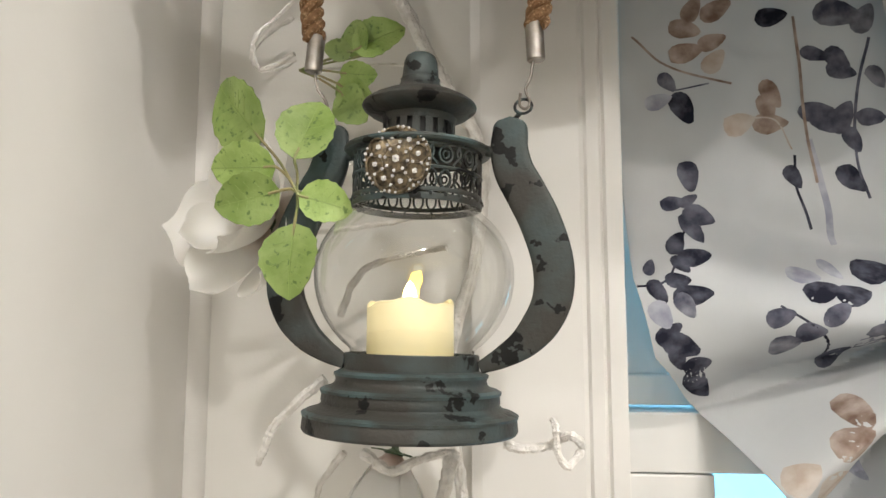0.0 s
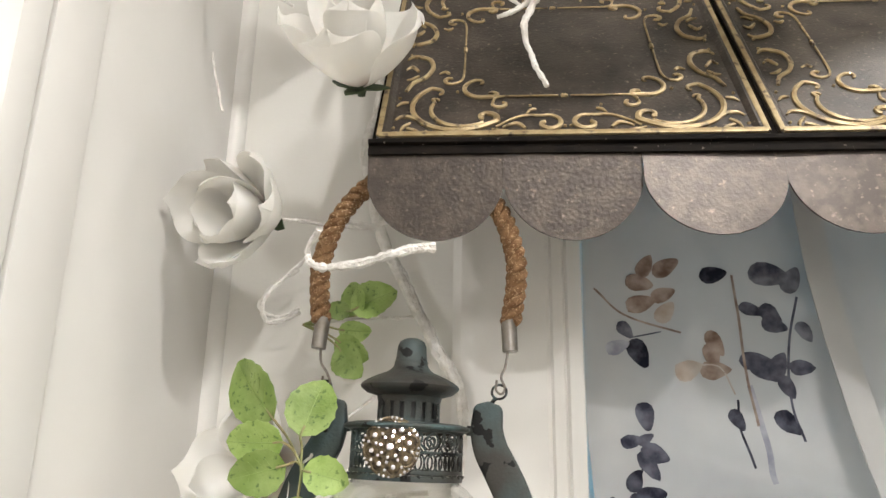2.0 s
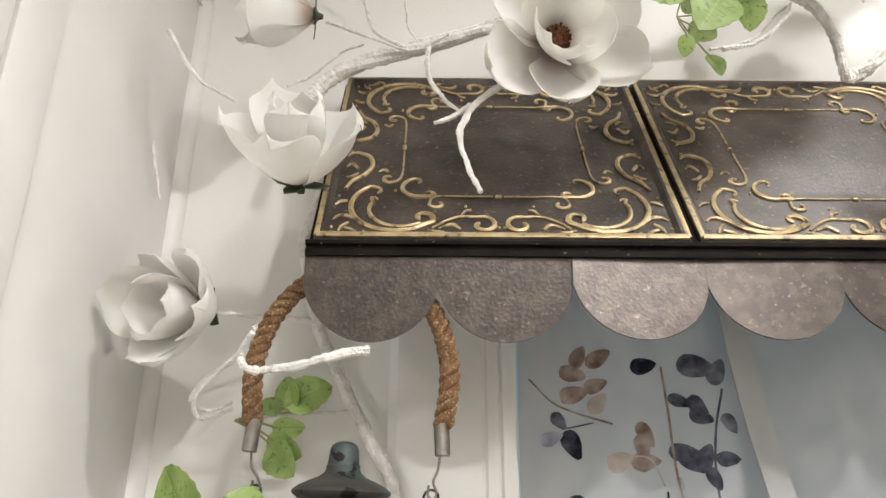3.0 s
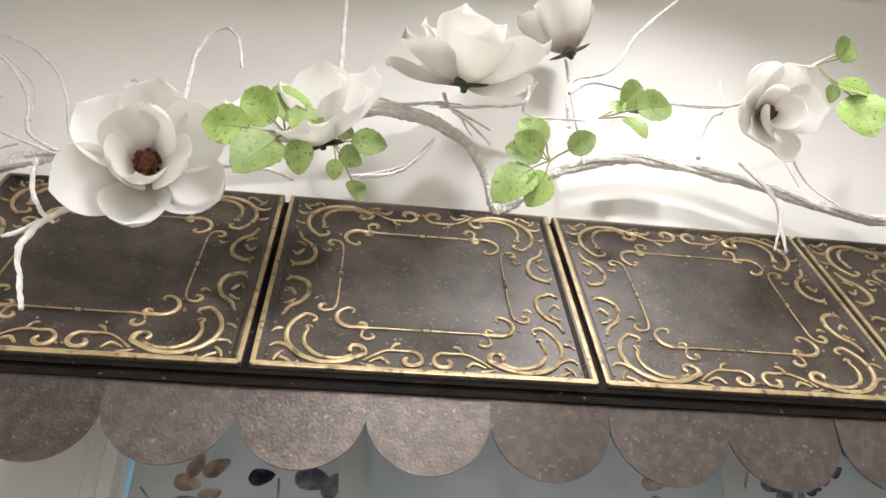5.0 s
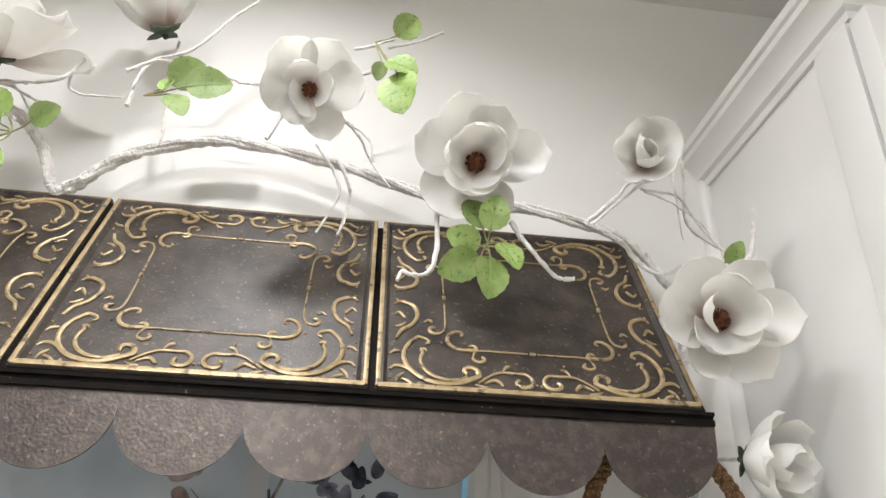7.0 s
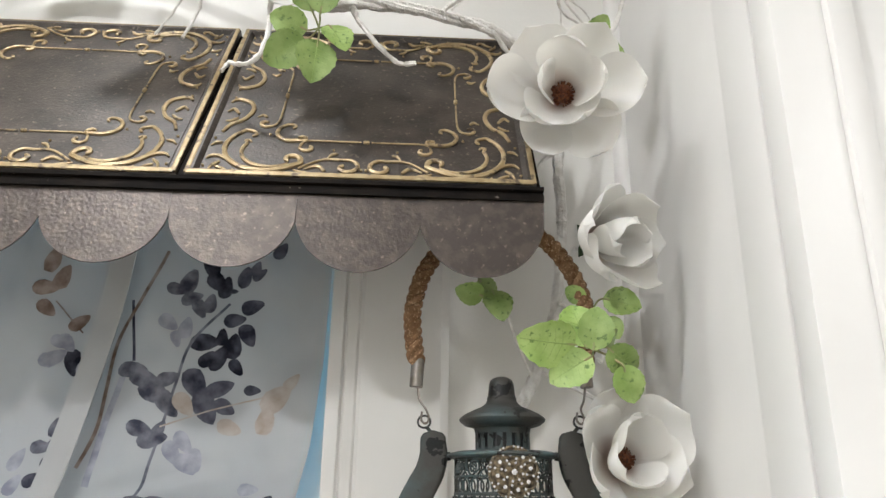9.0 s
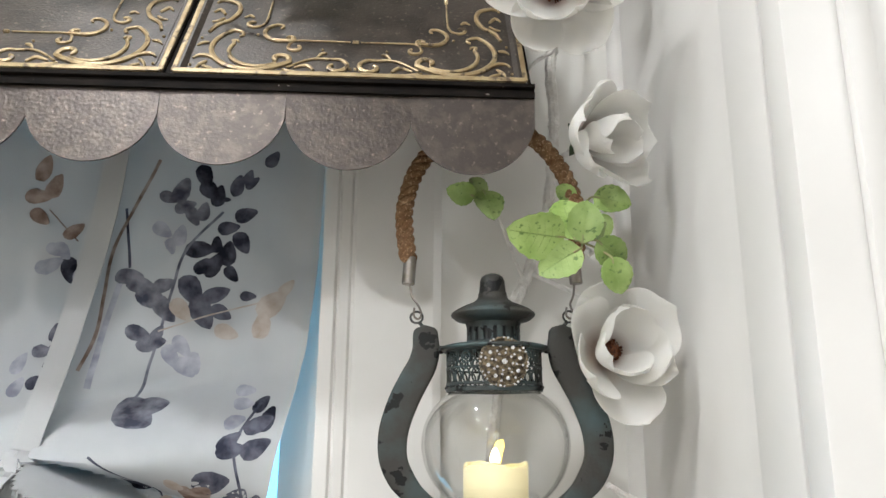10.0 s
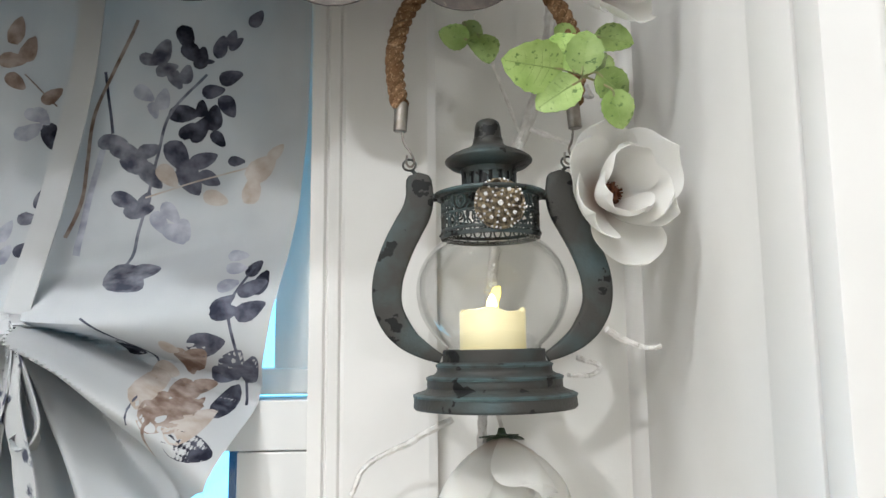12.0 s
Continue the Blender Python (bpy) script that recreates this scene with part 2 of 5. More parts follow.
def tube(bm, path, radius, sides=8, flat=1.0, normal=None):
    """A swept tube along path; radius is a number or a function of 0..1; flat squeezes it across normal."""
    path = [Vector(q) for q in path]
    n = len(path)
    up = Vector(normal) if normal else None
    rings = []
    for i, q in enumerate(path):
        d = (path[min(i + 1, n - 1)] - path[max(i - 1, 0)]).normalized()
        if up is None:
            up = d.orthogonal()
        u = (up - d * up.dot(d)).normalized()
        if not normal:
            up = u
        w = d.cross(u)
        r = radius(i / (n - 1)) if callable(radius) else radius
        rings.append([bm.verts.new(q + (u * math.cos(a) * flat + w * math.sin(a)) * r) for a in (2 * math.pi * k / sides for k in range(sides))])
    for a, b in zip(rings, rings[1:]):
        for k in range(sides):
            bm.faces.new((a[k], a[(k + 1) % sides], b[(k + 1) % sides], b[k]))
    bm.faces.new(rings[0][::-1])
    bm.faces.new(rings[-1])
    return bm


def prism(bm, outline, y0, y1):
    """A flat outline of (x, z) drawn out from y0 to y1."""
    a = [bm.verts.new((x, y0, z)) for x, z in outline]
    b = [bm.verts.new((x, y1, z)) for x, z in outline]
    bm.faces.new(a)
    bm.faces.new(b[::-1])
    for i in range(len(a)):
        j = (i + 1) % len(a)
        bm.faces.new((a[i], b[i], b[j], a[j]))
    bmesh.ops.recalc_face_normals(bm, faces=bm.faces)
    return bm


def sweep_profile(bm, profile, a, b, out, up=Vector((0, 0, 1))):
    """A moulding: profile points (out, up) from a to b."""
    a, b, out = Vector(a), Vector(b), Vector(out)
    r = [[bm.verts.new(q + out * u + up * v) for u, v in profile] for q in (a, b)]
    n = len(profile)
    for i in range(n):
        j = (i + 1) % n
        bm.faces.new((r[0][i], r[0][j], r[1][j], r[1][i]))
    bm.faces.new(r[0][::-1])
    bm.faces.new(r[1])
    bmesh.ops.recalc_face_normals(bm, faces=bm.faces)
    return bm


def setting(name, bm, mt, label, category, smooth=False):
    return tagged(part(name, bm, mt, smooth=smooth), label, category, kind="structure")


# ---- the room ----
WY, WX0, WX1 = 0.18, 0.175, 1.013
bm = bmesh.new()
add_box(bm, -2.2, WX0, WY, 0.32, 0, 2.725)
add_box(bm, WX1, 3.2, WY, 0.32, 0, 2.725)
add_box(bm, WX0, WX1, WY, 0.32, 2.15, 2.725)
add_box(bm, WX0, WX1, WY, 0.32, 0, 1.05)
setting("wall_north", bm, WALL, "warm white painted wall with a window opening", "wall")
setting("wall_south", add_box(bmesh.new(), -2.2, 3.2, -3.6, -3.5, 0, 2.725), WALL, "plain warm white wall across the room", "wall")
setting("wall_west", add_box(bmesh.new(), -2.3, -2.2, -3.6, 0.32, 0, 2.725), WALL, "plain warm white side wall", "wall")
setting("wall_east", add_box(bmesh.new(), 3.2, 3.3, -3.6, 0.32, 0, 2.725), WALL, "plain warm white side wall", "wall")
setting("ceiling", add_box(bmesh.new(), -2.3, 3.3, -3.6, 0.32, 2.725, 2.8), CEIL, "flat white painted ceiling", "ceiling")
# floor is out of view, made pale to bounce light upward
setting("floor", add_box(bmesh.new(), -2.3, 3.3, -3.6, 0.32, -0.1, 0), FLOOR, "plain pale floor, unseen, bounces light up", "floor")
setting("backdrop", add_box(bmesh.new(), -1.6, 2.8, 1.6, 1.62, -0.5, 3.4), OUTDOORS, "bright blue daylight outside the window", "backdrop")

# casing boards with a fluted inner edge
CAS = [(0.0, 0.0), (0.0, 0.015), (0.008, 0.017), (0.085, 0.017), (0.0885, 0.0152), (0.091, 0.0175), (0.100, 0.0178), (0.1025, 0.0155), (0.105, 0.0185), (0.117, 0.017), (0.119, 0.0)]
for name, x, s in (("casing_1", 0.055, 1), ("casing_2", 1.133, -1)):
    bm = bmesh.new()
    sweep_profile(bm, [(s * u, v) for u, v in CAS], (x, WY, 1.0), (x, WY, 2.2), (1, 0, 0), Vector((0, -1, 0)))
    setting(name, bm, PAINT, "white painted fluted window casing board", "window casing")
# quarter-round beads where wall and cabinets meet
for name, x, s in (("bead_1", -0.175, 1), ("bead_2", 1.328, -1)):
    bm = bmesh.new()
    q = [(0, 0)] + [(s * 0.013 * math.cos(a), 0.013 * math.sin(a)) for a in (radians(15 * k) for k in range(7))]
    sweep_profile(bm, q, (x, WY, 1.372), (x, WY, 2.40), (1, 0, 0), Vector((0, -1, 0)))
    setting(name, bm, PAINT, "narrow white quarter-round bead in the corner", "trim", smooth=True)

# window: stiles, rails, panes
win = tagged(thing("window_1", "white framed window with pale blue daylight behind", "window", kind="structure", at=(0.594, 0.25, 1.05)), kind="structure")


def win_part(name, x0, x1, y0, y1, z0, z1, mt, label=""):
    return part(name, add_box(bmesh.new(), x0 - 0.594, x1 - 0.594, y0 - 0.25, y1 - 0.25, z0 - 1.05, z1 - 1.05, 0.002 if mt is PAINT else 0), mt, win, label, smooth=False)


for x0, x1 in ((0.177, 0.216), (0.972, 1.011)):
    win_part("stile", x0, x1, 0.235, 0.275, 1.668, 2.148, PAINT)
win_part("bottom_rail", 0.178, 1.010, 0.232, 0.278, 1.664, 1.690, PAINT)
win_part("top_rail", 0.178, 1.010, 0.235, 0.275, 2.12, 2.149, PAINT)
win_part("meeting_rail", 0.178, 1.010, 0.215, 0.285, 1.612, 1.660, PAINT, "white lower rail with mitred corners")
for x0, x1 in ((0.178, 0.246), (0.942, 1.010)):
    win_part("lower_stile", x0, x1, 0.216, 0.284, 1.052, 1.611, PAINT)
win_part("pane", 0.217, 0.971, 0.254, 0.257, 1.691, 2.119, PANE).visible_shadow = False
win_part("pane", 0.247, 0.941, 0.250, 0.253, 1.06, 1.611, PANE).visible_shadow = False
win_part("glazing_strip", 0.925, 0.941, 0.258, 0.266, 1.06, 1.611, material("deep_blue_strip", (0.02, 0.08, 0.2), 0.4, vary=(0.03, 0.12, 0.28), scale=30), "deep blue glazing strip")


# ---- wall cabinets either side ----
def wall_cabinet(side, x):
    """side: +1 for the cabinet whose flank faces -x."""
    s = side
    cab = thing("wall_cabinet", "white painted tall wall cabinet with crown moulding", "cabinet", "cabinets beside the window", at=(x, 0.18, 1.37))
    w = 0.62
    bm = add_box(bmesh.new(), min(0, s * w), max(0, s * w), -0.258, 0, 0, 1.075, 0.0025)
    part("body", bm, PAINT, cab)
    bm = add_box(bmesh.new(), min(-s * 0.007, s * w), max(-s * 0.007, s * w), -0.312, -0.2582, 0, 1.02, 0.005)
    part("face_frame", bm, PAINT, cab)
    x0, x1 = sorted((-s * 0.009, s * (w - 0.017)))
    door = part("door", add_box(bmesh.new(), x0, x1, -0.343, -0.3175, 0.004, 1.012, 0.004), PAINT, cab)
    part("hinge_block", add_box(bmesh.new(), min(s * 0.02, s * 0.05), max(s * 0.02, s * 0.05), -0.3175, -0.312, 0.2, 0.26), STEEL, cab)
    ring = bmesh.new()
    for a0, a1, c0, c1 in ((x0 + 0.0345, x0 + 0.052, 0.05, 0.97), (x1 - 0.052, x1 - 0.0345, 0.05, 0.97)):
        add_box(ring, a0, a1, -0.351, -0.3435, c0, c1, 0.003)
    for c0, c1 in ((0.05, 0.067), (0.953, 0.97)):
        add_box(ring, x0 + 0.053, x1 - 0.053, -0.351, -0.3435, c0, c1, 0.003)
    part("door_moulding", ring, PAINT, door)
    crown = [(0, 0), (0.004, 0), (0.006, 0.008), (0.011, 0.012), (0.013, 0.02), (0.022, 0.032), (0.028, 0.036), (0.029, 0.044), (0.033, 0.046), (0.034, 0.056), (0.0, 0.056)]
    bm = bmesh.new()
    d = 0.312

    def rim(u, v):
        return [bm.verts.new(q) for q in ((-s * u, 0, 1.02 + v), (-s * u, -d - u, 1.02 + v), (s * w, -d - u, 1.02 + v))]

    rows = [rim(u * 1.0, v * 0.95) for u, v in crown]
    for a, b in zip(rows, rows[1:] + rows[:1]):
        for k in range(2):
            bm.faces.new((a[k], a[k + 1], b[k + 1], b[k]))
    for k in (0, 2):
        bm.faces.new([r[k] for r in rows])
    bmesh.ops.recalc_face_normals(bm, faces=bm.faces)
    part("crown_moulding", bm, PAINT, cab, "stepped white crown moulding")
    return cab


wall_cabinet(-1, -0.175)
wall_cabinet(1, 1.328)


# ---- the awning ----
AW = thing("window_awning", "dark aged tin awning with gold scrollwork and scalloped valance", "awning", at=(0, 0.0, 2.0))
SLOPE_A, SLOPE_B = Vector((0, 0.012, 0.042)), Vector((0, 0.150, 0.281))
UPV = (SLOPE_B - SLOPE_A)
TL = UPV.length
UPV.normalize()
NRM = Vector((1, 0, 0)).cross(UPV)
TW = 0.2935
ROT = Matrix((Vector((1, 0, 0)), UPV, NRM)).transposed().to_4x4()


def tile_mesh():
    """A pressed panel: raised rim, sunk field, flat inner field."""
    bm = bmesh.new()
    levels = [(0.0, -0.008), (0.0, 0.001), (0.0025, 0.004), (0.0065, 0.004), (0.010, 0.0), (0.062, 0.0), (0.066, -0.0005), (0.07, 0.0)]
    rows = []
    for ins, h in levels:
        rows.append([bm.verts.new(q) for q in ((ins, ins, h), (TW - ins, ins, h), (TW - ins, TL - ins, h), (ins, TL - ins, h))])
    for a, b in zip(rows, rows[1:]):
        for k in range(4):
            bm.faces.new((a[k], a[(k + 1) % 4], b[(k + 1) % 4], b[k]))
    bm.faces.new(rows[-1])
    bmesh.ops.recalc_face_normals(bm, faces=bm.faces)
    return mesh_of("tin_panel", bm, TIN)


def border_mesh():
    bm = bmesh.new()
    e = 0.0022
    for a, b in (((e, e + 0.001), (TW - e, e + 0.001)), ((e, e), (e, TL - e)), ((TW - e, e), (TW - e, TL - e)), ((e, TL - e), (TW - e, TL - e))):
        n = 24
        path = [(a[0] + (b[0] - a[0]) * k / n, a[1] + (b[1] - a[1]) * k / n, 0.0036) for k in range(n + 1)]
        r = 0.0032 if a[1] < 0.01 and b[1] < 0.01 else (0.0012 if a[1] > 0.1 else 0.0024)
        tube(bm, path, lambda t, r=r: r * (1 + 0.12 * noise.noise(Vector((t * 9, r * 900, 0)))), 6, 0.55, (0, 0, 1))
    return mesh_of("gold_border", bm, GOLD)


def spiral(cx, cy, r0, r1, a0, a1, n=18):
    return [(cx + (r0 + (r1 - r0) * k / n) * math.cos(radians(a0 + (a1 - a0) * k / n)), cy + (r0 + (r1 - r0) * k / n) * math.sin(radians(a0 + (a1 - a0) * k / n))) for k in range(n + 1)]


def scroll_mesh():
    """Gold relief: one quarter of strokes, mirrored twice."""
    strokes = [
        # straight inner frame bars that end in curls
        ([(0.484, 0.216), (0.40, 0.216), (0.331, 0.216), (0.309, 0.204), (0.303, 0.178)] + spiral(0.326, 0.176, 0.024, 0.008, 190, 420, 12), 0.0017),
        ([(0.222, 0.474), (0.222, 0.40), (0.220, 0.332), (0.209, 0.300), (0.188, 0.290)] + spiral(0.184, 0.312, 0.022, 0.007, 265, 60, 10), 0.0017),
        # C scroll in the frame's corner
        (spiral(0.266, 0.292, 0.004, 0.016, -60, 80, 8) + spiral(0.274, 0.262, 0.050, 0.050, 110, 285, 16) + spiral(0.300, 0.226, 0.018, 0.005, -40, 160, 10), 0.0020),
        # great outer corner scroll with its two bold curls
        (spiral(0.150, 0.238, 0.006, 0.022, -60, 90, 9) + spiral(0.208, 0.168, 0.124, 0.126, 128, 300, 26) + spiral(0.284, 0.104, 0.034, 0.007, -35, 230, 14), 0.0025),
        # inner arc of the corner
        (spiral(0.150, 0.196, 0.004, 0.014, 10, 150, 7) + spiral(0.222, 0.150, 0.086, 0.088, 155, 310, 20), 0.0019),
        # leaf sprays in the very corner
        ([(0.042, 0.098), (0.056, 0.114), (0.082, 0.112), (0.112, 0.088)], 0.0018),
        (spiral(0.122, 0.040, 0.004, 0.016, 30, -150, 8) + [(0.096, 0.046), (0.076, 0.056)], 0.0018),
        ([(0.060, 0.040), (0.066, 0.062), (0.084, 0.082)], 0.0015),
        # S scrolls along the lower band
        ([(0.312, 0.058), (0.348, 0.091), (0.386, 0.113), (0.432, 0.112)] + spiral(0.448, 0.072, 0.042, 0.010, 80, -235, 16), 0.0022),
        ([(0.330, 0.056), (0.352, 0.070), (0.370, 0.072), (0.388, 0.050)], 0.0018),
        ([(0.392, 0.118), (0.404, 0.140), (0.420, 0.146)], 0.0015),
        ([(0.300, 0.050), (0.322, 0.040), (0.345, 0.036)], 0.0015),
        # C scrolls along the side band
        (spiral(0.074, 0.436, 0.022, 0.024, 170, 60, 7) + [(0.118, 0.436), (0.129, 0.385), (0.110, 0.330), (0.076, 0.298), (0.060, 0.252)], 0.0021),
        ([(0.052, 0.378), (0.068, 0.396), (0.088, 0.366)], 0.0017),
        ([(0.150, 0.350), (0.166, 0.362), (0.178, 0.350)], 0.0015),
        ([(0.056, 0.318), (0.074, 0.322), (0.090, 0.340)], 0.0015),
        ([(0.040, 0.170), (0.052, 0.186), (0.072, 0.190)], 0.0015),
    ]
    dots = [(0.496, 0.216, 0.0022), (0.222, 0.494, 0.0022), (0.492, 0.060, 0.0017), (0.060, 0.470, 0.0016), (0.205, 0.245, 0.0015), (0.240, 0.030, 0.0016), (0.045, 0.215, 0.0015), (0.405, 0.165, 0.0014), (0.040, 0.060, 0.0015), (0.165, 0.310, 0.0014)]
    bm = bmesh.new()
    for mx in (0, 1):
        for my in (0, 1):
            for pts, r in strokes:
                path = smooth_path([((1 - u if mx else u) * TW, (1 - v if my else v) * TL, 0.0008) for u, v in pts], 3)
                tube(bm, path, lambda t, r=r: 1.05 * r * (0.50 + 0.42 * math.sin(math.pi * min(1, max(0.04, t)) ** 1.3) + 0.25 * t), 6, 0.8, (0, 0, 1))
            for u, v, r in dots:
                s = bmesh.ops.create_icosphere(bm, subdivisions=1, radius=r)
                bmesh.ops.translate(bm, verts=s["verts"], vec=((1 - u if mx else u) * TW, (1 - v if my else v) * TL, 0.0006))
    return mesh_of("scrollwork", bm, GOLD)


TM, BMESH, SM = tile_mesh(), border_mesh(), scroll_mesh()
for k in range(4):
    p = part("tin_panel", TM, TIN, AW)
    p.matrix_basis = Matrix.Translation(SLOPE_A + Vector((0.3 * k + 0.00325, 0, 0))) @ ROT
    part("gold_border", BMESH, GOLD, p, "rubbed gold raised border")
    part("scrollwork", SM, GOLD, p, "raised gold scrollwork")
# under-board that carries the panels, closed at both ends
prof = [(-0.003, 0.0245), (-0.003, 0.0295), (-0.0005, 0.0305), (-0.0005, 0.0325), (-0.004, 0.0335), (-0.004, 0.0365), (0.010, 0.0390), (0.152, 0.276), (0.176, 0.276), (0.176, 0.270), (0.156, 0.264), (0.022, 0.0255)]
bm = bmesh.new()
ends = [[bm.verts.new((x, y, z)) for y, z in prof] for x in (0.0, 1.2)]
for i in range(len(prof)):
    j = (i + 1) % len(prof)
    bm.faces.new((ends[0][i], ends[0][j], ends[1][j], ends[1][i]))
bm.faces.new(ends[0])
bm.faces.new(ends[1][::-1])
bmesh.ops.recalc_face_normals(bm, faces=bm.faces)
part("backing_board", bm, TIN_LIP, AW, "black lipped edge board", smooth=False)
# two end brackets behind the panels
for x in (0.012, 1.188):
    bm = bmesh.new()
    q = [(0.024, 0.030), (0.156, 0.262), (0.164, 0.262), (0.164, 0.06), (0.150, 0.06), (0.150, 0.22), (0.034, 0.026)]
    a = [bm.verts.new((x - 0.004, y, z)) for y, z in q]
    b = [bm.verts.new((x + 0.004, y, z)) for y, z in q]
    bm.faces.new(a)
    bm.faces.new(b[::-1])
    for i in range(len(q)):
        j = (i + 1) % len(q)
        bm.faces.new((a[i], b[i], b[j], a[j]))
    bmesh.ops.recalc_face_normals(bm, faces=bm.faces)
    part("bracket", bm, TIN_LIP, AW, smooth=False)


def scallop_mesh():
    sag, half = 0.0395, 0.0497
    R = (half * half + sag * sag) / (2 * sag)
    a0 = math.asin(half / R)
    arc = [(0.05 + R * math.sin(a), -0.0005 - (R * math.cos(a) - (R - sag))) for a in (-a0 + 2 * a0 * k / 28 for k in range(29))]
    bm = bmesh.new()
    prism(bm, [(0.0, 0.026)] + [(0.0, 0.0)] + arc + [(0.1, 0.0), (0.1, 0.026)], 0.0, 0.0016)
    return mesh_of("scallop", bm, VALANCE, smooth=False)


SC = scallop_mesh()
# each scallop is bent out of the plane by a few degrees of its own
for k, (bend, yaw) in enumerate(((5, 0), (4, 1), (-7, 1), (-8, -1), (-6, 0), (-2, 1), (-6, -1), (-4, 1), (-6, 0), (-5, -1), (-1, 1), (4, -1))):
    part("scallop", SC, VALANCE, AW).matrix_basis = pose(0.1 * k + 0.05, 0.0005 - 0.0002 * (k % 2), 0.022, bend, 0, yaw) @ pose(-0.05, 0, -0.022)
for x in (0.02, 1.18):
    bm = tube(bmesh.new(), smooth_path([(x, 0.10, 0.19), (x, 0.075, 0.10), (x, 0.05, 0.045), (x, 0.035, 0.03), (x, 0.02, 0.045)]), 0.002, 8)
    part("hook", bm, STEEL, AW, "steel hook under the awning")

# ---- lanterns ----
def arm_outline():
    return [(0.0550, 0.1815), (0.0548, 0.172), (0.0545, 0.162), (0.0575, 0.150), (0.0640, 0.138), (0.0725, 0.121), (0.0795, 0.100), (0.0805, 0.081), (0.0755, 0.066), (0.0650, 0.0525), (0.0520, 0.0435), (0.0400, 0.0375)]


def arm_width(t):
    if t < 0.05:
        return 0.0010 + 0.0086 * math.sqrt(1 - (1 - t / 0.05) ** 2)
    return 0.0096 + 0.0024 * math.sin(min(1, t / 0.85) * math.pi) if t < 0.75 else 0.0106 - 0.028 * (t - 0.75)


def strap(path, width, thick):
    """A flat band with rounded edges, bent along path in the x-z plane."""
    bm = bmesh.new()
    n, rows = len(path), []
    for i, q in enumerate(path):
        d = (path[min(i + 1, n - 1)] - path[max(i - 1, 0)]).normalized()
        w = d.cross(Vector((0, 1, 0))).normalized()
        r = width(i / (n - 1))
        ring = []
        for k in range(20):
            a = 2 * math.pi * k / 20
            c, e = math.cos(a), math.sin(a)
            ring.append(bm.verts.new(q + w * r * math.copysign(abs(c) ** 0.45, c) + Vector((0, thick, 0)) * math.copysign(abs(e) ** 0.45, e)))
        rows.append(ring)
    for a, b in zip(rows, rows[1:]):
        for k in range(20):
            bm.faces.new((a[k], a[(k + 1) % 20], b[(k + 1) % 20], b[k]))
    bm.faces.new(rows[0][::-1])
    bm.faces.new(rows[-1])
    bmesh.ops.recalc_face_normals(bm, faces=bm.faces)
    return bm


def filigree():
    """The pierced collar: two bands, rings and small scrolls between them."""
    bm = bmesh.new()
    r = 0.0374
    for z, h in ((0.1605, 0.0016), (0.1465, 0.0008), (0.1340, 0.0012), (0.1300, 0.0018)):
        lathe([(r - 0.0007, z - h), (r + 0.0009, z - h), (r + 0.0012, z), (r + 0.0009, z + h), (r - 0.0007, z + h), (r - 0.0007, z - h)], 56, bm)

    def wrap(a, z, dr=0.0):
        return Vector(((r + dr) * math.cos(a), (r + dr) * math.sin(a), z))

    for k in range(14):
        c = 2 * math.pi * k / 14
        tube(bm, [wrap(c + 0.11 * math.cos(b), 0.1537 + 0.0046 * math.sin(b)) for b in (radians(24 * j) for j in range(16))], 0.0008, 5)
        tube(bm, [wrap(c + 0.05 * math.cos(b), 0.1537 + 0.0022 * math.sin(b)) for b in (radians(40 * j) for j in range(10))], 0.0007, 5)
        for s in (-1, 1):
            tube(bm, [wrap(c + 0.224 + s * 0.10 * (1 - j / 6) * math.cos(j * 0.7), 0.1475 + 0.0120 * j / 6) for j in range(7)], 0.0008, 5)
    for k in range(28):
        c = 2 * math.pi * k / 28
        tube(bm, [wrap(c + 0.085 * math.cos(b), 0.1400 + 0.0054 * math.sin(b)) for b in (radians(30 * j) for j in range(13))], 0.00075, 5)
        s = bmesh.ops.create_icosphere(bm, subdivisions=1, radius=0.0014)
        bmesh.ops.translate(bm, verts=s["verts"], vec=wrap(c, 0.1316, 0.001))
    return bm


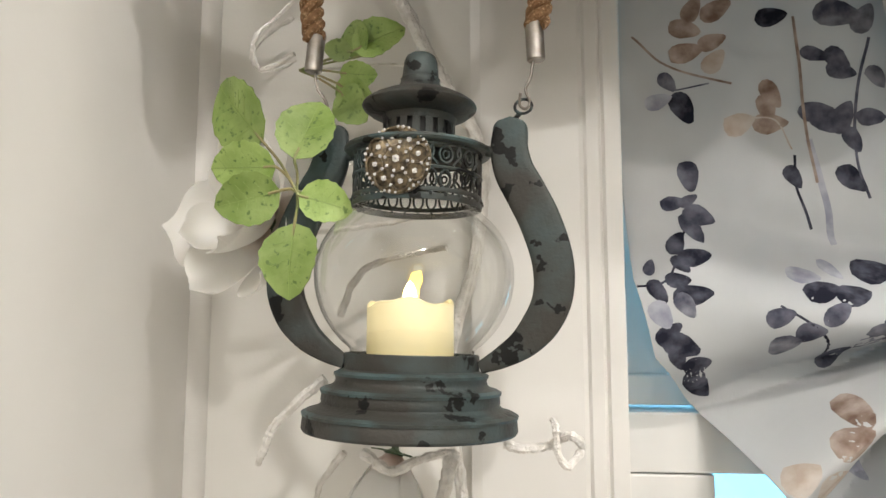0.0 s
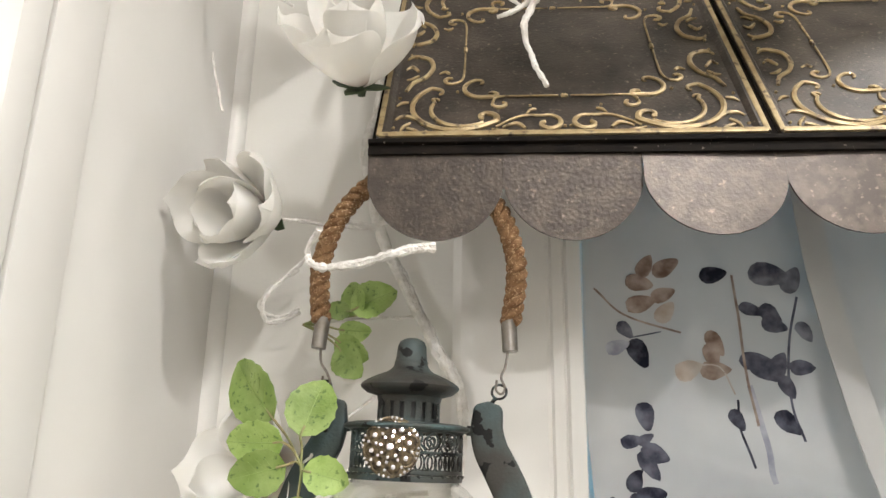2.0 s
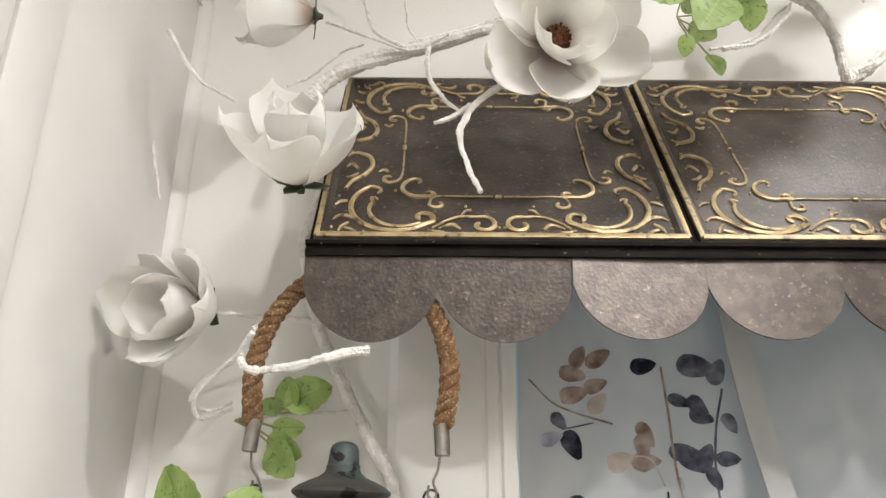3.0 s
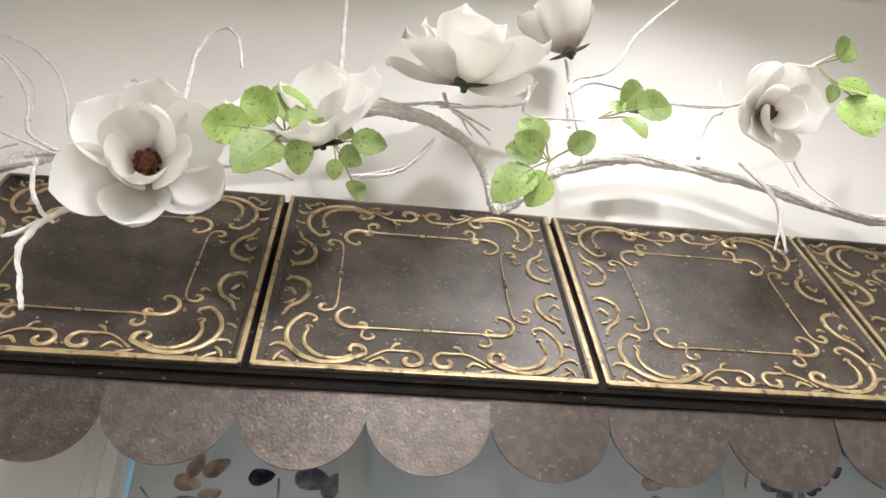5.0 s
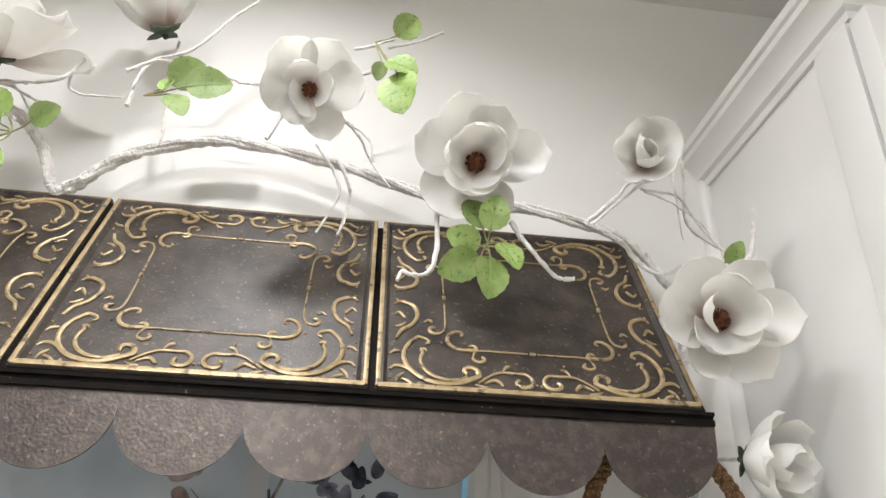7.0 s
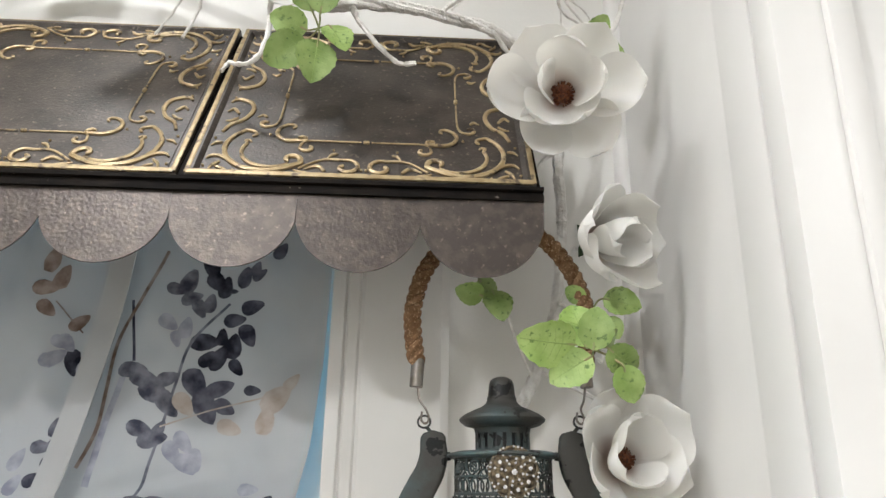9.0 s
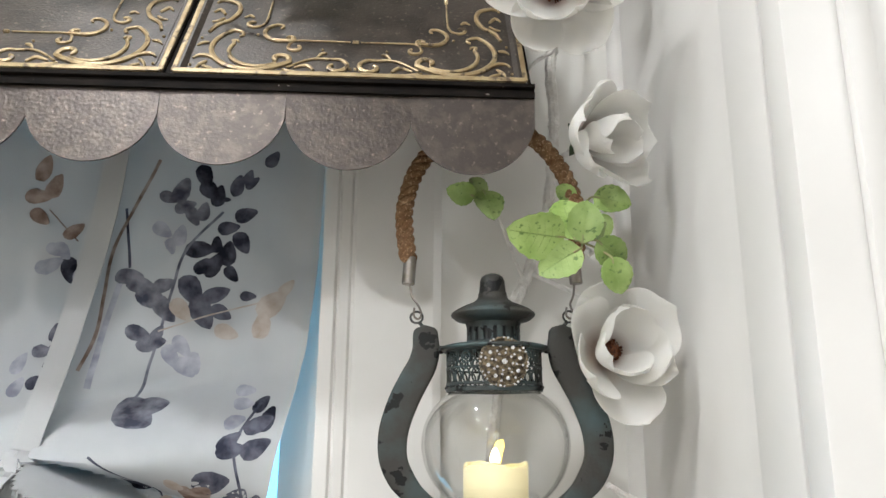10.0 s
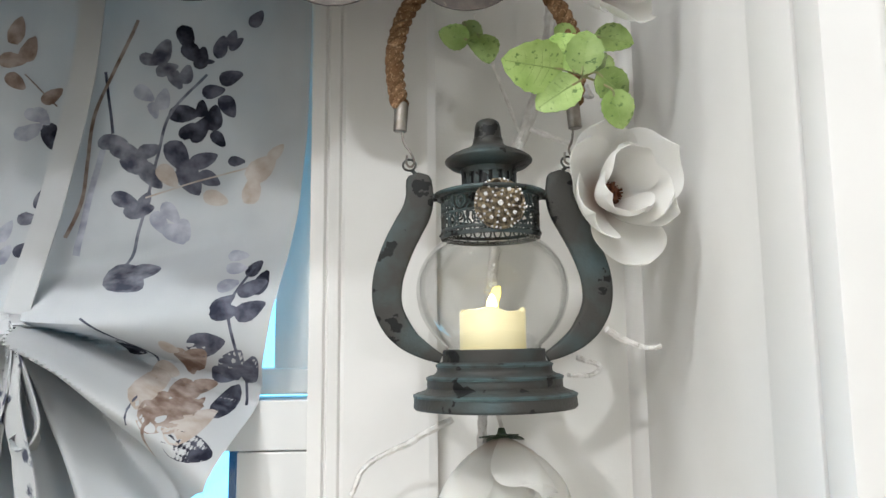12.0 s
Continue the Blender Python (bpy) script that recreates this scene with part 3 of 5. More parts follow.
def brooch_parts(parent, at, tilt):
    bm = bmesh.new()
    lathe([(0, 0.0012), (0.006, 0.0022), (0.0150, 0.0008), (0.0190, 0.0002), (0.0190, -0.0010), (0.0, -0.0010)], 24, bm)
    for k in range(8):
        a = radians(45 * k + 34)
        tube(bm, [(0.004 * math.cos(a), 0.004 * math.sin(a), 0.0018), (0.0185 * math.cos(a), 0.0185 * math.sin(a), 0.0002)], 0.0007, 5)
    br = part("brooch", bm, BRASS, parent, "round antique brass brooch set with clear crystals")
    br.matrix_basis = Matrix.Translation(at) @ tilt
    ring = mesh_of("wire_loop", tube(bmesh.new(), [(0.0125 + 0.0052 * math.cos(b), 0.0052 * math.sin(b), 0.0018) for b in (radians(30 * j) for j in range(13))], 0.0007, 6), BRASS)
    for k in range(8):
        part("wire_loop", ring, BRASS, br).matrix_basis = pose(0, 0, 0, 0, 0, 45 * k + 12)
    gem = bmesh.new()

    def stone(x, y, z, r):
        s = bmesh.ops.create_icosphere(gem, subdivisions=1, radius=r)
        for v in s["verts"]:
            v.co = Vector((x + v.co.x, y + v.co.y, z + v.co.z * 0.6))

    stone(0, 0, 0.0034, 0.0024)
    for k in range(8):
        a = radians(45 * k + 12)
        stone(0.0125 * math.cos(a), 0.0125 * math.sin(a), 0.0022, 0.0017)
        for d in (0.0065, 0.0095, 0.0145, 0.0180):
            stone(d * math.cos(a + 0.39), d * math.sin(a + 0.39), 0.0024, 0.0011)
        for b in (-0.22, 0.22):
            stone(0.0182 * math.cos(a + b), 0.0182 * math.sin(a + b), 0.0016, 0.0009)
    tagged(part("crystal", gem, CRYSTAL, br, "small faceted clear crystals", smooth=False), kind="stuff")


def lantern(at, turn, lean, brooch_angle):
    la = thing("hanging_lantern", "distressed grey-green metal lantern with glass globe, hung on rope", "lantern", "lanterns under the awning", at=at, turn=turn)
    la.matrix_world = pose(*at, 0, lean, turn)
    base = [(0, 0.001), (0.055, 0.0), (0.0605, 0.0008), (0.0615, 0.0025), (0.0608, 0.0110), (0.0595, 0.0132), (0.0560, 0.0150), (0.0525, 0.0165), (0.0508, 0.0185), (0.0512, 0.0205), (0.0508, 0.0252), (0.0495, 0.0275), (0.0465, 0.0290), (0.0440, 0.0310), (0.0432, 0.0335), (0.0436, 0.0350), (0.0430, 0.0375), (0.0405, 0.0392), (0.0390, 0.0400), (0.0388, 0.0495), (0.0382, 0.0502), (0.0360, 0.0500), (0.0355, 0.0465), (0, 0.0465)]
    part("base", lathe([(r, z * 0.88) for r, z in base], 64), ZINC, la)
    for r, z in ((0.0606, 0.0104), (0.0508, 0.0231), (0.0434, 0.0324)):
        part("base_rim", lathe([(r - 0.0012, z - 0.0012), (r + 0.0008, z - 0.0010), (r + 0.0011, z + 0.0006), (r - 0.0016, z + 0.0020), (r - 0.0028, z), (r - 0.0012, z - 0.0012)], 64), ZINC_EDGE, la, "teal rubbed base rim")
    g = []
    for k in range(25):
        a = radians(-52 + 112 * k / 24)
        g.append((0.0025 + 0.0556 * math.cos(a), 0.0890 + 0.0485 * math.sin(a) * (1.0 if a > 0 else 1.10)))
    g = [(0.0345, 0.0420)] + g + [(0.0315, 0.1345)]
    part("glass_globe", lathe(g, 64), GLASS, la, "clear blown glass globe").visible_shadow = False
    part("collar", filigree(), ZINC, la, "pierced metal filigree collar")
    part("flange", lathe([(0.0210, 0.1652), (0.0375, 0.1652), (0.0408, 0.1644), (0.0428, 0.1630), (0.0430, 0.1614), (0.0418, 0.1604), (0.0366, 0.1602), (0.0210, 0.1622), (0.0210, 0.1652)], 64), ZINC, la)
    part("flange_rim", lathe([(0.0415, 0.1642), (0.0434, 0.1636), (0.0439, 0.1622), (0.0428, 0.1609), (0.0414, 0.1617), (0.0415, 0.1642)], 64), ZINC_EDGE, la, "teal rubbed flange rim")
    vent = bmesh.new()
    lathe([(0.0205, 0.1652), (0.0215, 0.1652), (0.0215, 0.1685), (0.0205, 0.1685), (0.0205, 0.1652)], 48, vent)
    lathe([(0.0205, 0.1790), (0.0215, 0.1790), (0.0225, 0.1832), (0.0205, 0.1832), (0.0205, 0.1790)], 48, vent)
    for k in range(18):
        a = 2 * math.pi * k / 18
        c, s = math.cos(a), math.sin(a)
        r = bmesh.ops.create_cube(vent, size=1)
        for v in r["verts"]:
            t, d, h = v.co.y * 0.0044, 0.0210 + v.co.x * 0.0009, 0.1738 + v.co.z * 0.0112
            v.co = Vector((d * c - t * s, d * s + t * c, h))
    part("vent", vent, ZINC, la, "slotted metal vent ring")
    # plain black sleeve, stands in for the shade inside the vent slots
    part("vent_lining", lathe([(0.0185, 0.1625), (0.0185, 0.1840)], 32), BLACK, la)
    cap = [(0.0200, 0.1828), (0.0300, 0.1856), (0.0338, 0.1886), (0.0343, 0.1900), (0.0336, 0.1914), (0.0300, 0.1940), (0.0235, 0.1972), (0.0165, 0.2000), (0.0128, 0.2030), (0.0116, 0.2058), (0.0119, 0.2072), (0.0112, 0.2082), (0.0108, 0.2100), (0.0101, 0.2180), (0.0088, 0.2214), (0.0062, 0.2232), (0.0040, 0.2240), (0, 0.2243)]
    part("cap", lathe(cap, 56), ZINC, la)
    for s in (-1, 1):
        path = smooth_path([(s * x, 0, z) for x, z in arm_outline()], 5)
        part("arm", strap(path, arm_width, 0.0042), ZINC, la, "curved lyre-shaped metal arm")
        bm = tube(bmesh.new(), [(s * 0.041, 0, 0.1622), (s * 0.0455, 0, 0.1618), (s * 0.0500, 0, 0.1622)], 0.0034, 10)
        part("arm_bolt", bm, ZINC, la)
        x = s * 0.0622
        ring = tube(bmesh.new(), [(x + 0.0050 * math.cos(a), 0.0022 * math.sin(a), 0.1885 + 0.0050 * math.sin(a)) for a in (radians(20 * k) for k in range(19))], 0.0009, 7)
        tube(ring, [(s * 0.0565, 0, 0.180), (s * 0.0600, 0, 0.1842)], 0.0015, 8)
        part("eye_ring", ring, ZINC, la)
        hk = smooth_path([(x - 0.0018, 0.0, 0.1965), (x - 0.0022, 0.001, 0.190), (x + 0.0012, 0.001, 0.1872), (x + 0.0038, 0.001, 0.191), (x + 0.0012, 0.0, 0.1985), (x + s * 0.004, 0, 0.206), (x + s * 0.0055, 0, 0.2170)], 5)
        part("wire_hook", tube(bmesh.new(), hk, 0.00095, 7), STEEL, la)
        e = bmesh.new()
        lathe([(0, -0.0115), (0.0046, -0.0115), (0.0054, -0.0108), (0.0055, 0.008), (0.0060, 0.0112), (0.0054, 0.0118), (0, 0.0112)], 20, e)
        f = part("ferrule", e, STEEL, la, "worn tubular metal ferrule")
        f.matrix_basis = pose(s * 0.0685, 0, 0.2270, 0, s * -4, 0)
    arch = smooth_path([(-0.0692, 0, 0.236), (-0.0725, 0.000, 0.262), (-0.0720, 0.0, 0.285), (-0.0620, 0.002, 0.317), (-0.0380, 0.004, 0.345), (-0.002, 0.005, 0.358), (0.036, 0.004, 0.347), (0.0600, 0.002, 0.318), (0.0715, 0.0, 0.285), (0.0725, 0.0, 0.262), (0.0692, 0, 0.236)], 12)
    rope = bmesh.new()
    total = 0.0
    lens = [0.0]
    for a, b in zip(arch, arch[1:]):
        total += (b - a).length
        lens.append(total)
    for strand in range(3):
        line = []
        for i, q in enumerate(arch):
            d = (arch[min(i + 1, len(arch) - 1)] - arch[max(i - 1, 0)]).normalized()
            u = Vector((0, 1, 0))
            w = d.cross(u).normalized()
            a = lens[i] / 0.024 * 2 * math.pi + strand * 2 * math.pi / 3
            line.append(q + (u * math.cos(a) + w * math.sin(a)) * 0.0044)
        tube(rope, line, 0.0035, 9)
    part("rope_handle", rope, ROPE, la, "thick twisted brown jute rope handle")
    a = radians(brooch_angle)
    tilt = Matrix.Rotation(a + math.pi / 2, 4, "Z") @ Matrix.Rotation(radians(90), 4, "X")
    brooch_parts(la, Vector((0.0392 * math.cos(a), 0.0392 * math.sin(a), 0.1490)), tilt)
    return la


def candle(at, turn):
    ca = thing("led_candle", "lit ivory pillar candle with uneven melted rim", "candle", "candles in the lanterns", at=at, turn=turn)
    bm = bmesh.new()
    n, r, h = 48, 0.0252, 0.0325
    rows = []
    for rr, z, wave in ((r * 0.97, 0, 0), (r, 0.001, 0), (r, h - 0.006, 0.4), (r, h - 0.001, 1), (r - 0.0012, h, 1), (r - 0.0028, h - 0.001, 1), (r - 0.004, h - 0.008, 0.3), (r * 0.4, h - 0.010, 0)):
        rows.append([bm.verts.new((rr * math.cos(b), rr * math.sin(b), z + wave * 0.0017 * (math.sin(3 * b + 0.6) + 0.5 * math.sin(7 * b)))) for b in (2 * math.pi * k / n for k in range(n))])
    for a, b in zip(rows, rows[1:]):
        for k in range(n):
            bm.faces.new((a[k], a[(k + 1) % n], b[(k + 1) % n], b[k]))
    bm.faces.new(rows[0][::-1])
    bm.faces.new(rows[-1])
    part("wax", bm, WAX, ca)
    fl = bmesh.new()
    prism(fl, [(-0.0026, 0.0), (-0.0046, 0.005), (-0.0042, 0.009), (-0.0016, 0.0135), (0.0008, 0.0195), (0.0062, 0.0205), (0.0070, 0.0150), (0.0052, 0.0095), (0.0046, 0.005), (0.0028, 0.0)], -0.0008, 0.0008)
    bmesh.ops.translate(fl, verts=fl.verts, vec=(0, 0, h - 0.002))
    part("flame", fl, FLAME, ca, "yellow moving-flame tip")
    ht = lathe([(0, 0.001), (0.0030, 0.003), (0.0040, 0.006), (0.0034, 0.0095), (0.0016, 0.0135), (0, 0.0150)], 16)
    bmesh.ops.translate(ht, verts=ht.verts, vec=(-0.0004, -0.0012, h - 0.0025))
    part("flame_heart", ht, FLAME_HEART, ca, "bright flame heart")
    return ca


LA_AT, LB_AT = (0.0294, 0.0174, 1.6671), (1.1715, 0.044, 1.6638)
lantern(LA_AT, -6, 1.5, -92)
lantern(LB_AT, -3, -0.6, -83)
candle((LA_AT[0], LA_AT[1], LA_AT[2] + 0.0411), 10)
candle((LB_AT[0] - 0.001, LB_AT[1], LB_AT[2] + 0.0411), -8)


# ---- magnolia garlands ----
def petal_mesh(seed, L=1.0, W=0.40, cup=0.30, flip=0.12):
    rnd = random.Random(seed)
    a0, a1 = rnd.uniform(0, 6), rnd.uniform(0, 6)
    bm = bmesh.new()
    nu, nv, th = 16, 8, 0.030
    top, bot = [], []
    for i in range(nu + 1):
        u = 1 - (1 - i / nu) ** 1.7
        w = W * (0.20 + 0.80 * math.sin(min(1.0, u / 0.6) * math.pi / 2) ** 1.2) if u < 0.6 else W * max(0.0005, 1 - ((u - 0.6) / 0.4) ** 2.2) ** 0.5
        ra, rb = [], []
        for j in range(nv + 1):
            v = -1 + 2 * j / nv
            x = L * u * (1 - 0.05 * v * v * u)
            y = w * v
            z = cup * (0.46 * u ** 2.0 - 0.05 * math.sin(math.pi * u)) + 0.42 * cup * v * v * (w / W) ** 2 - flip * max(0, u - 0.75) ** 2 * 9 * (0.6 + 0.4 * math.cos(3 * v + a1)) + 0.26 * cup * (max(0, u - 0.68) / 0.32) ** 2 * (1 - v * v) + 0.016 * math.sin(4 * v + a0) * u * u
            ra.append(bm.verts.new((x, y, z)))
            rb.append(bm.verts.new((x * 0.995, y * 0.985, z - th * (1 - 0.5 * abs(v)))))
        top.append(ra)
        bot.append(rb)
    for i in range(nu):
        for j in range(nv):
            bm.faces.new((top[i][j], top[i + 1][j], top[i + 1][j + 1], top[i][j + 1]))
            bm.faces.new((bot[i][j], bot[i][j + 1], bot[i + 1][j + 1], bot[i + 1][j]))
        bm.faces.new((top[i][0], bot[i][0], bot[i + 1][0], top[i + 1][0]))
        bm.faces.new((top[i][nv], top[i + 1][nv], bot[i + 1][nv], bot[i][nv]))
    bm.faces.new(top[nu] + bot[nu][::-1])
    bm.faces.new(top[0][::-1] + bot[0])
    bmesh.ops.recalc_face_normals(bm, faces=bm.faces)
    me = mesh_of("petal", bm, PETAL)
    me.polygons.foreach_set("use_smooth", [True] * len(me.polygons))
    return me


PETALS = [petal_mesh(s, 1.0, w, c, f) for s, w, c, f in ((1, 0.44, 0.50, 0.02), (2, 0.40, 0.58, 0.05), (3, 0.46, 0.44, 0.0), (4, 0.38, 0.62, 0.06), (5, 0.42, 0.54, 0.09))]


def core_mesh():
    bm = bmesh.new()
    lathe([(0, -0.10), (0.08, -0.08), (0.12, 0.0), (0.135, 0.08), (0.12, 0.15), (0.08, 0.20), (0, 0.22)], 14, bm)
    rnd = random.Random(4)
    for k in range(70):
        a, h = rnd.uniform(0, 6.28), rnd.uniform(0.0, 0.24)
        r = 0.135 * math.sqrt(max(0.05, 1 - (h / 0.25) ** 2))
        p = Vector((r * math.cos(a), r * math.sin(a), h))
        q = p + Vector((math.cos(a) * 0.035, math.sin(a) * 0.035, 0.03))
        tube(bm, [p * 0.95, q], 0.013, 4)
    return mesh_of("blossom", bm, CORE)


def calyx_mesh():
    bm = bmesh.new()
    lathe([(0, -0.30), (0.04, -0.29), (0.06, -0.22), (0.11, -0.19), (0.14, -0.16), (0.13, -0.14), (0, -0.15)], 12, bm)
    for k in range(4):
        a = math.pi / 2 * k + 0.3
        d, s = Vector((math.cos(a), math.sin(a), 0)), Vector((-math.sin(a), math.cos(a), 0))
        q = [d * 0.08 - s * 0.10 + Vector((0, 0, -0.17)), d * 0.08 + s * 0.10 + Vector((0, 0, -0.17)), d * 0.24 + s * 0.08 + Vector((0, 0, -0.165)), d * 0.36 + Vector((0, 0, -0.15)), d * 0.24 - s * 0.08 + Vector((0, 0, -0.165))]
        up = [bm.verts.new(v) for v in q]
        lo = [bm.verts.new(v - Vector((0, 0, 0.018))) for v in q]
        bm.faces.new(up)
        bm.faces.new(lo[::-1])
        for i in range(5):
            j = (i + 1) % 5
            bm.faces.new((up[i], lo[i], lo[j], up[j]))
    bmesh.ops.recalc_face_normals(bm, faces=bm.faces)
    return mesh_of("calyx", bm, CALYX)


CORE_MESH, CALYX_MESH = core_mesh(), calyx_mesh()
GARLAND = None


def blossom(at, axis, size, opened, seed, outer=5, inner=4):
    """A magnolia: a core that carries whorls of petals and a calyx. opened: 0 a closed cup, 1 wide open."""
    rnd = random.Random(seed)
    z = Vector(axis).normalized()
    x = z.orthogonal().normalized()
    y = z.cross(x)
    b = part("blossom", CORE_MESH, CORE, GARLAND, "white magnolia blossom with rust-brown core")
    b.matrix_basis = Matrix.Translation(at) @ Matrix((x, y, z)).transposed().to_4x4() @ Matrix.Scale(size, 4)
    spin = rnd.uniform(0, 360)
    for ring, n, lift, ln, drop in ((0, outer, 70 - 66 * opened, 1.10, -0.14), (1, inner, 82 - 46 * opened, 0.88, -0.06)):
        for k in range(n):
            p = part("petal", rnd.choice(PETALS), PETAL, b)
            az = spin + 360 / n * (k + 0.5 * ring) + rnd.uniform(-13, 13)
            e = lift + rnd.uniform(-9, 9)
            s = ln * rnd.uniform(0.9, 1.1)
            p.matrix_basis = pose(0, 0, drop, 0, 0, az) @ pose(0.06, 0, 0, 0, -e, 0) @ pose(0, 0, 0, rnd.uniform(-14, 14), 0, 0) @ Matrix.Diagonal((s, s * rnd.uniform(0.9, 1.08), s, 1))
    part("calyx", CALYX_MESH, CALYX, b, "dark green calyx")
    return b


def leaf_mesh(seed):
    rnd = random.Random(seed)
    bm = bmesh.new()
    nu, nv = 12, 6
    sheets = []
    for off in (0.0, -0.012):
        grid = []
        for i in range(nu + 1):
            u = i / nu
            w = 0.39 * max(0.0, math.sin(math.pi * min(1, u ** 0.85))) ** 0.62 + 0.004
            ser = 1 + (0.035 if i % 2 else -0.03) * (0 < i < nu)
            row = []
            for j in range(nv + 1):
                v = -1 + 2 * j / nv
                row.append(bm.verts.new((u, w * v * (ser if abs(v) > 0.9 else 1), 0.10 * abs(v) * math.sin(math.pi * u) - 0.16 * u * u + 0.05 * u + 0.012 * math.sin(9 * u + seed) * abs(v) + off)))
            grid.append(row)
        for i in range(nu):
            for j in range(nv):
                f = (grid[i][j], grid[i + 1][j], grid[i + 1][j + 1], grid[i][j + 1])
                bm.faces.new(f if off == 0 else f[::-1])
        sheets.append(grid)
    a, b = sheets
    for i in range(nu):
        bm.faces.new((a[i][0], b[i][0], b[i + 1][0], a[i + 1][0]))
        bm.faces.new((a[i][nv], a[i + 1][nv], b[i + 1][nv], b[i][nv]))
    bmesh.ops.recalc_face_normals(bm, faces=bm.faces)
    blade = set(bm.faces)

    def surf(u, v):
        return Vector((u, v, 0.10 * abs(v) / 0.36 * math.sin(math.pi * u) - 0.16 * u * u + 0.05 * u + 0.006))

    tube(bm, [surf(0.02 + 0.094 * k, 0) for k in range(11)], lambda t: 0.013 * (1 - 0.7 * t), 4)
    for k in range(1, 6):
        for s in (-1, 1):
            u = 0.10 + 0.13 * k
            w = 0.30 * math.sin(math.pi * min(1, (u + 0.1) ** 0.85)) ** 0.62
            tube(bm, [surf(u, 0), surf(u + 0.06, s * w * 0.5), surf(u + 0.11, s * w * 0.85)], 0.0032, 4)
    veins = [f.index for f in (bm.faces.index_update() or bm.faces) if f not in blade]
    me = mesh_of("leaf", bm, LEAF)
    me.materials.append(VEIN)
    for i in veins:
        me.polygons[i].material_index = 1
    me.polygons.foreach_set("use_smooth", [True] * len(me.polygons))
    return me


LEAVES = [leaf_mesh(s) for s in (1, 2, 3)]


def sprig(at, rows):
    """Stems that run out from one joint, each to a leaf from base to tip."""
    at = Vector(at)
    bm = bmesh.new()
    ends = []
    for row in rows:
        b, t = Vector(row[:3]), Vector(row[3:])
        tube(bm, smooth_path([at, at.lerp(b, 0.5) + Vector((0, 0.003, 0.002)), b, b.lerp(t, 0.18)], 4), 0.0009, 5)
        ends.append((b, t))
    sp = part("leaf_sprig", bm, STEM, GARLAND, "sprig of spotted fresh-green fabric leaves")
    for k, (b, t) in enumerate(ends):
        d = (t - b)
        size = d.length
        x = d.normalized()
        face = (Vector((0, -1, -0.25)) + 0.45 * Vector(noise.random_unit_vector())).normalized()
        z = (face - x * face.dot(x)).normalized()
        y = z.cross(x)
        lf = part("leaf", LEAVES[k % 3], LEAF, sp)
        lf.matrix_basis = Matrix.Translation(b) @ Matrix((x, y, z)).transposed().to_4x4() @ Matrix.Diagonal((size, size * 1.02, size, 1))
    return sp


def twig(r, pts):
    path = smooth_path(pts, 10)
    path = [q + 0.0012 * Vector((noise.noise(q * 90), 0, noise.noise(q * 90 + Vector((7, 0, 0))))) for q in path]
    bm = tube(bmesh.new(), path, lambda t: r * (1.0 - 0.35 * t + 0.34 * noise.noise(Vector((t * 40, r * 3000, pts[0][0] * 50)))), 7)
    return part("twig", bm, BARK, GARLAND, "white paper-wrapped wire twig")


def branch(r, pts, strands=3):
    """A limb bound together from a few twisted strands."""
    path = smooth_path(pts, 18)
    for s in range(strands):
        ph = 2 * math.pi * s / strands
        line = []
        for i, q in enumerate(path):
            a = ph + i * 0.11 + 0.8 * noise.noise(q * 18)
            k = r * 0.50 * (1 + 0.5 * noise.noise(q * 30 + Vector((s, 0, 0))))
            line.append(q + Vector((0.25 * math.cos(a), math.cos(a), math.sin(a))) * k)
        bm = tube(bmesh.new(), line, lambda t: r * 0.72 * (1 - 0.25 * t) * (1 + 0.42 * noise.noise(Vector((t * 130, s, r * 99)))), 8)
        part("branch", bm, BARK, GARLAND, "white wrapped garland limb")


GARLAND = thing("magnolia_garland", "artificial white magnolia garland with green leaves over the awning", "garland", at=(0, 0, 0))
branch(0.0075, [(-0.03, 0.10, 2.20), (-0.022, 0.11, 2.24), (0.01, 0.115, 2.273), (0.10, 0.12, 2.308), (0.24, 0.105, 2.347), (0.38, 0.10, 2.375), (0.432, 0.10, 2.374), (0.488, 0.11, 2.356), (0.518, 0.125, 2.325), (0.530, 0.140, 2.290), (0.541, 0.148, 2.283)])
branch(0.0068, [(0.541, 0.150, 2.288), (0.566, 0.14, 2.302), (0.609, 0.14, 2.340), (0.684, 0.14, 2.366), (0.760, 0.14, 2.366), (0.843, 0.135, 2.348), (0.917, 0.13, 2.322), (0.990, 0.125, 2.303), (1.050, 0.12, 2.303), (1.135, 0.12, 2.288), (1.188, 0.12, 2.266), (1.220, 0.12, 2.232), (1.242, 0.12, 2.195), (1.246, 0.125, 2.15)])
blossom((0.196, -0.010, 2.213), (0.12, -0.93, -0.18), 0.071, 0.86, 11, 6, 5)
blossom((-0.014, 0.020, 2.108), (0.02, -0.72, 0.66), 0.074, 0.62, 12, 5, 4)
blossom((-0.028, 0.050, 2.285), (-1.0, -0.20, -0.05), 0.060, 0.40, 13, 4, 2)
blossom((0.342, -0.040, 2.245), (-0.20, -0.70, 0.45), 0.066, 0.75, 14, 5, 3)
blossom((0.484, 0.040, 2.392), (0.05, -0.46, 0.88), 0.076, 1.05, 15, 6, 4)
blossom((0.618, 0.095, 2.500), (-0.35, -0.30, 0.85), 0.072, 0.45, 16, 5, 4)
blossom((0.812, 0.020, 2.362), (0.18, -0.82, -0.52), 0.051, 0.80, 17, 6, 3)
blossom((0.990, 0.020, 2.290), (-0.06, -0.90, -0.38), 0.064, 0.84, 18, 6, 5)
blossom((1.180, 0.034, 2.322), (-0.22, -0.86, -0.10), 0.050, 0.42, 19, 5, 3)
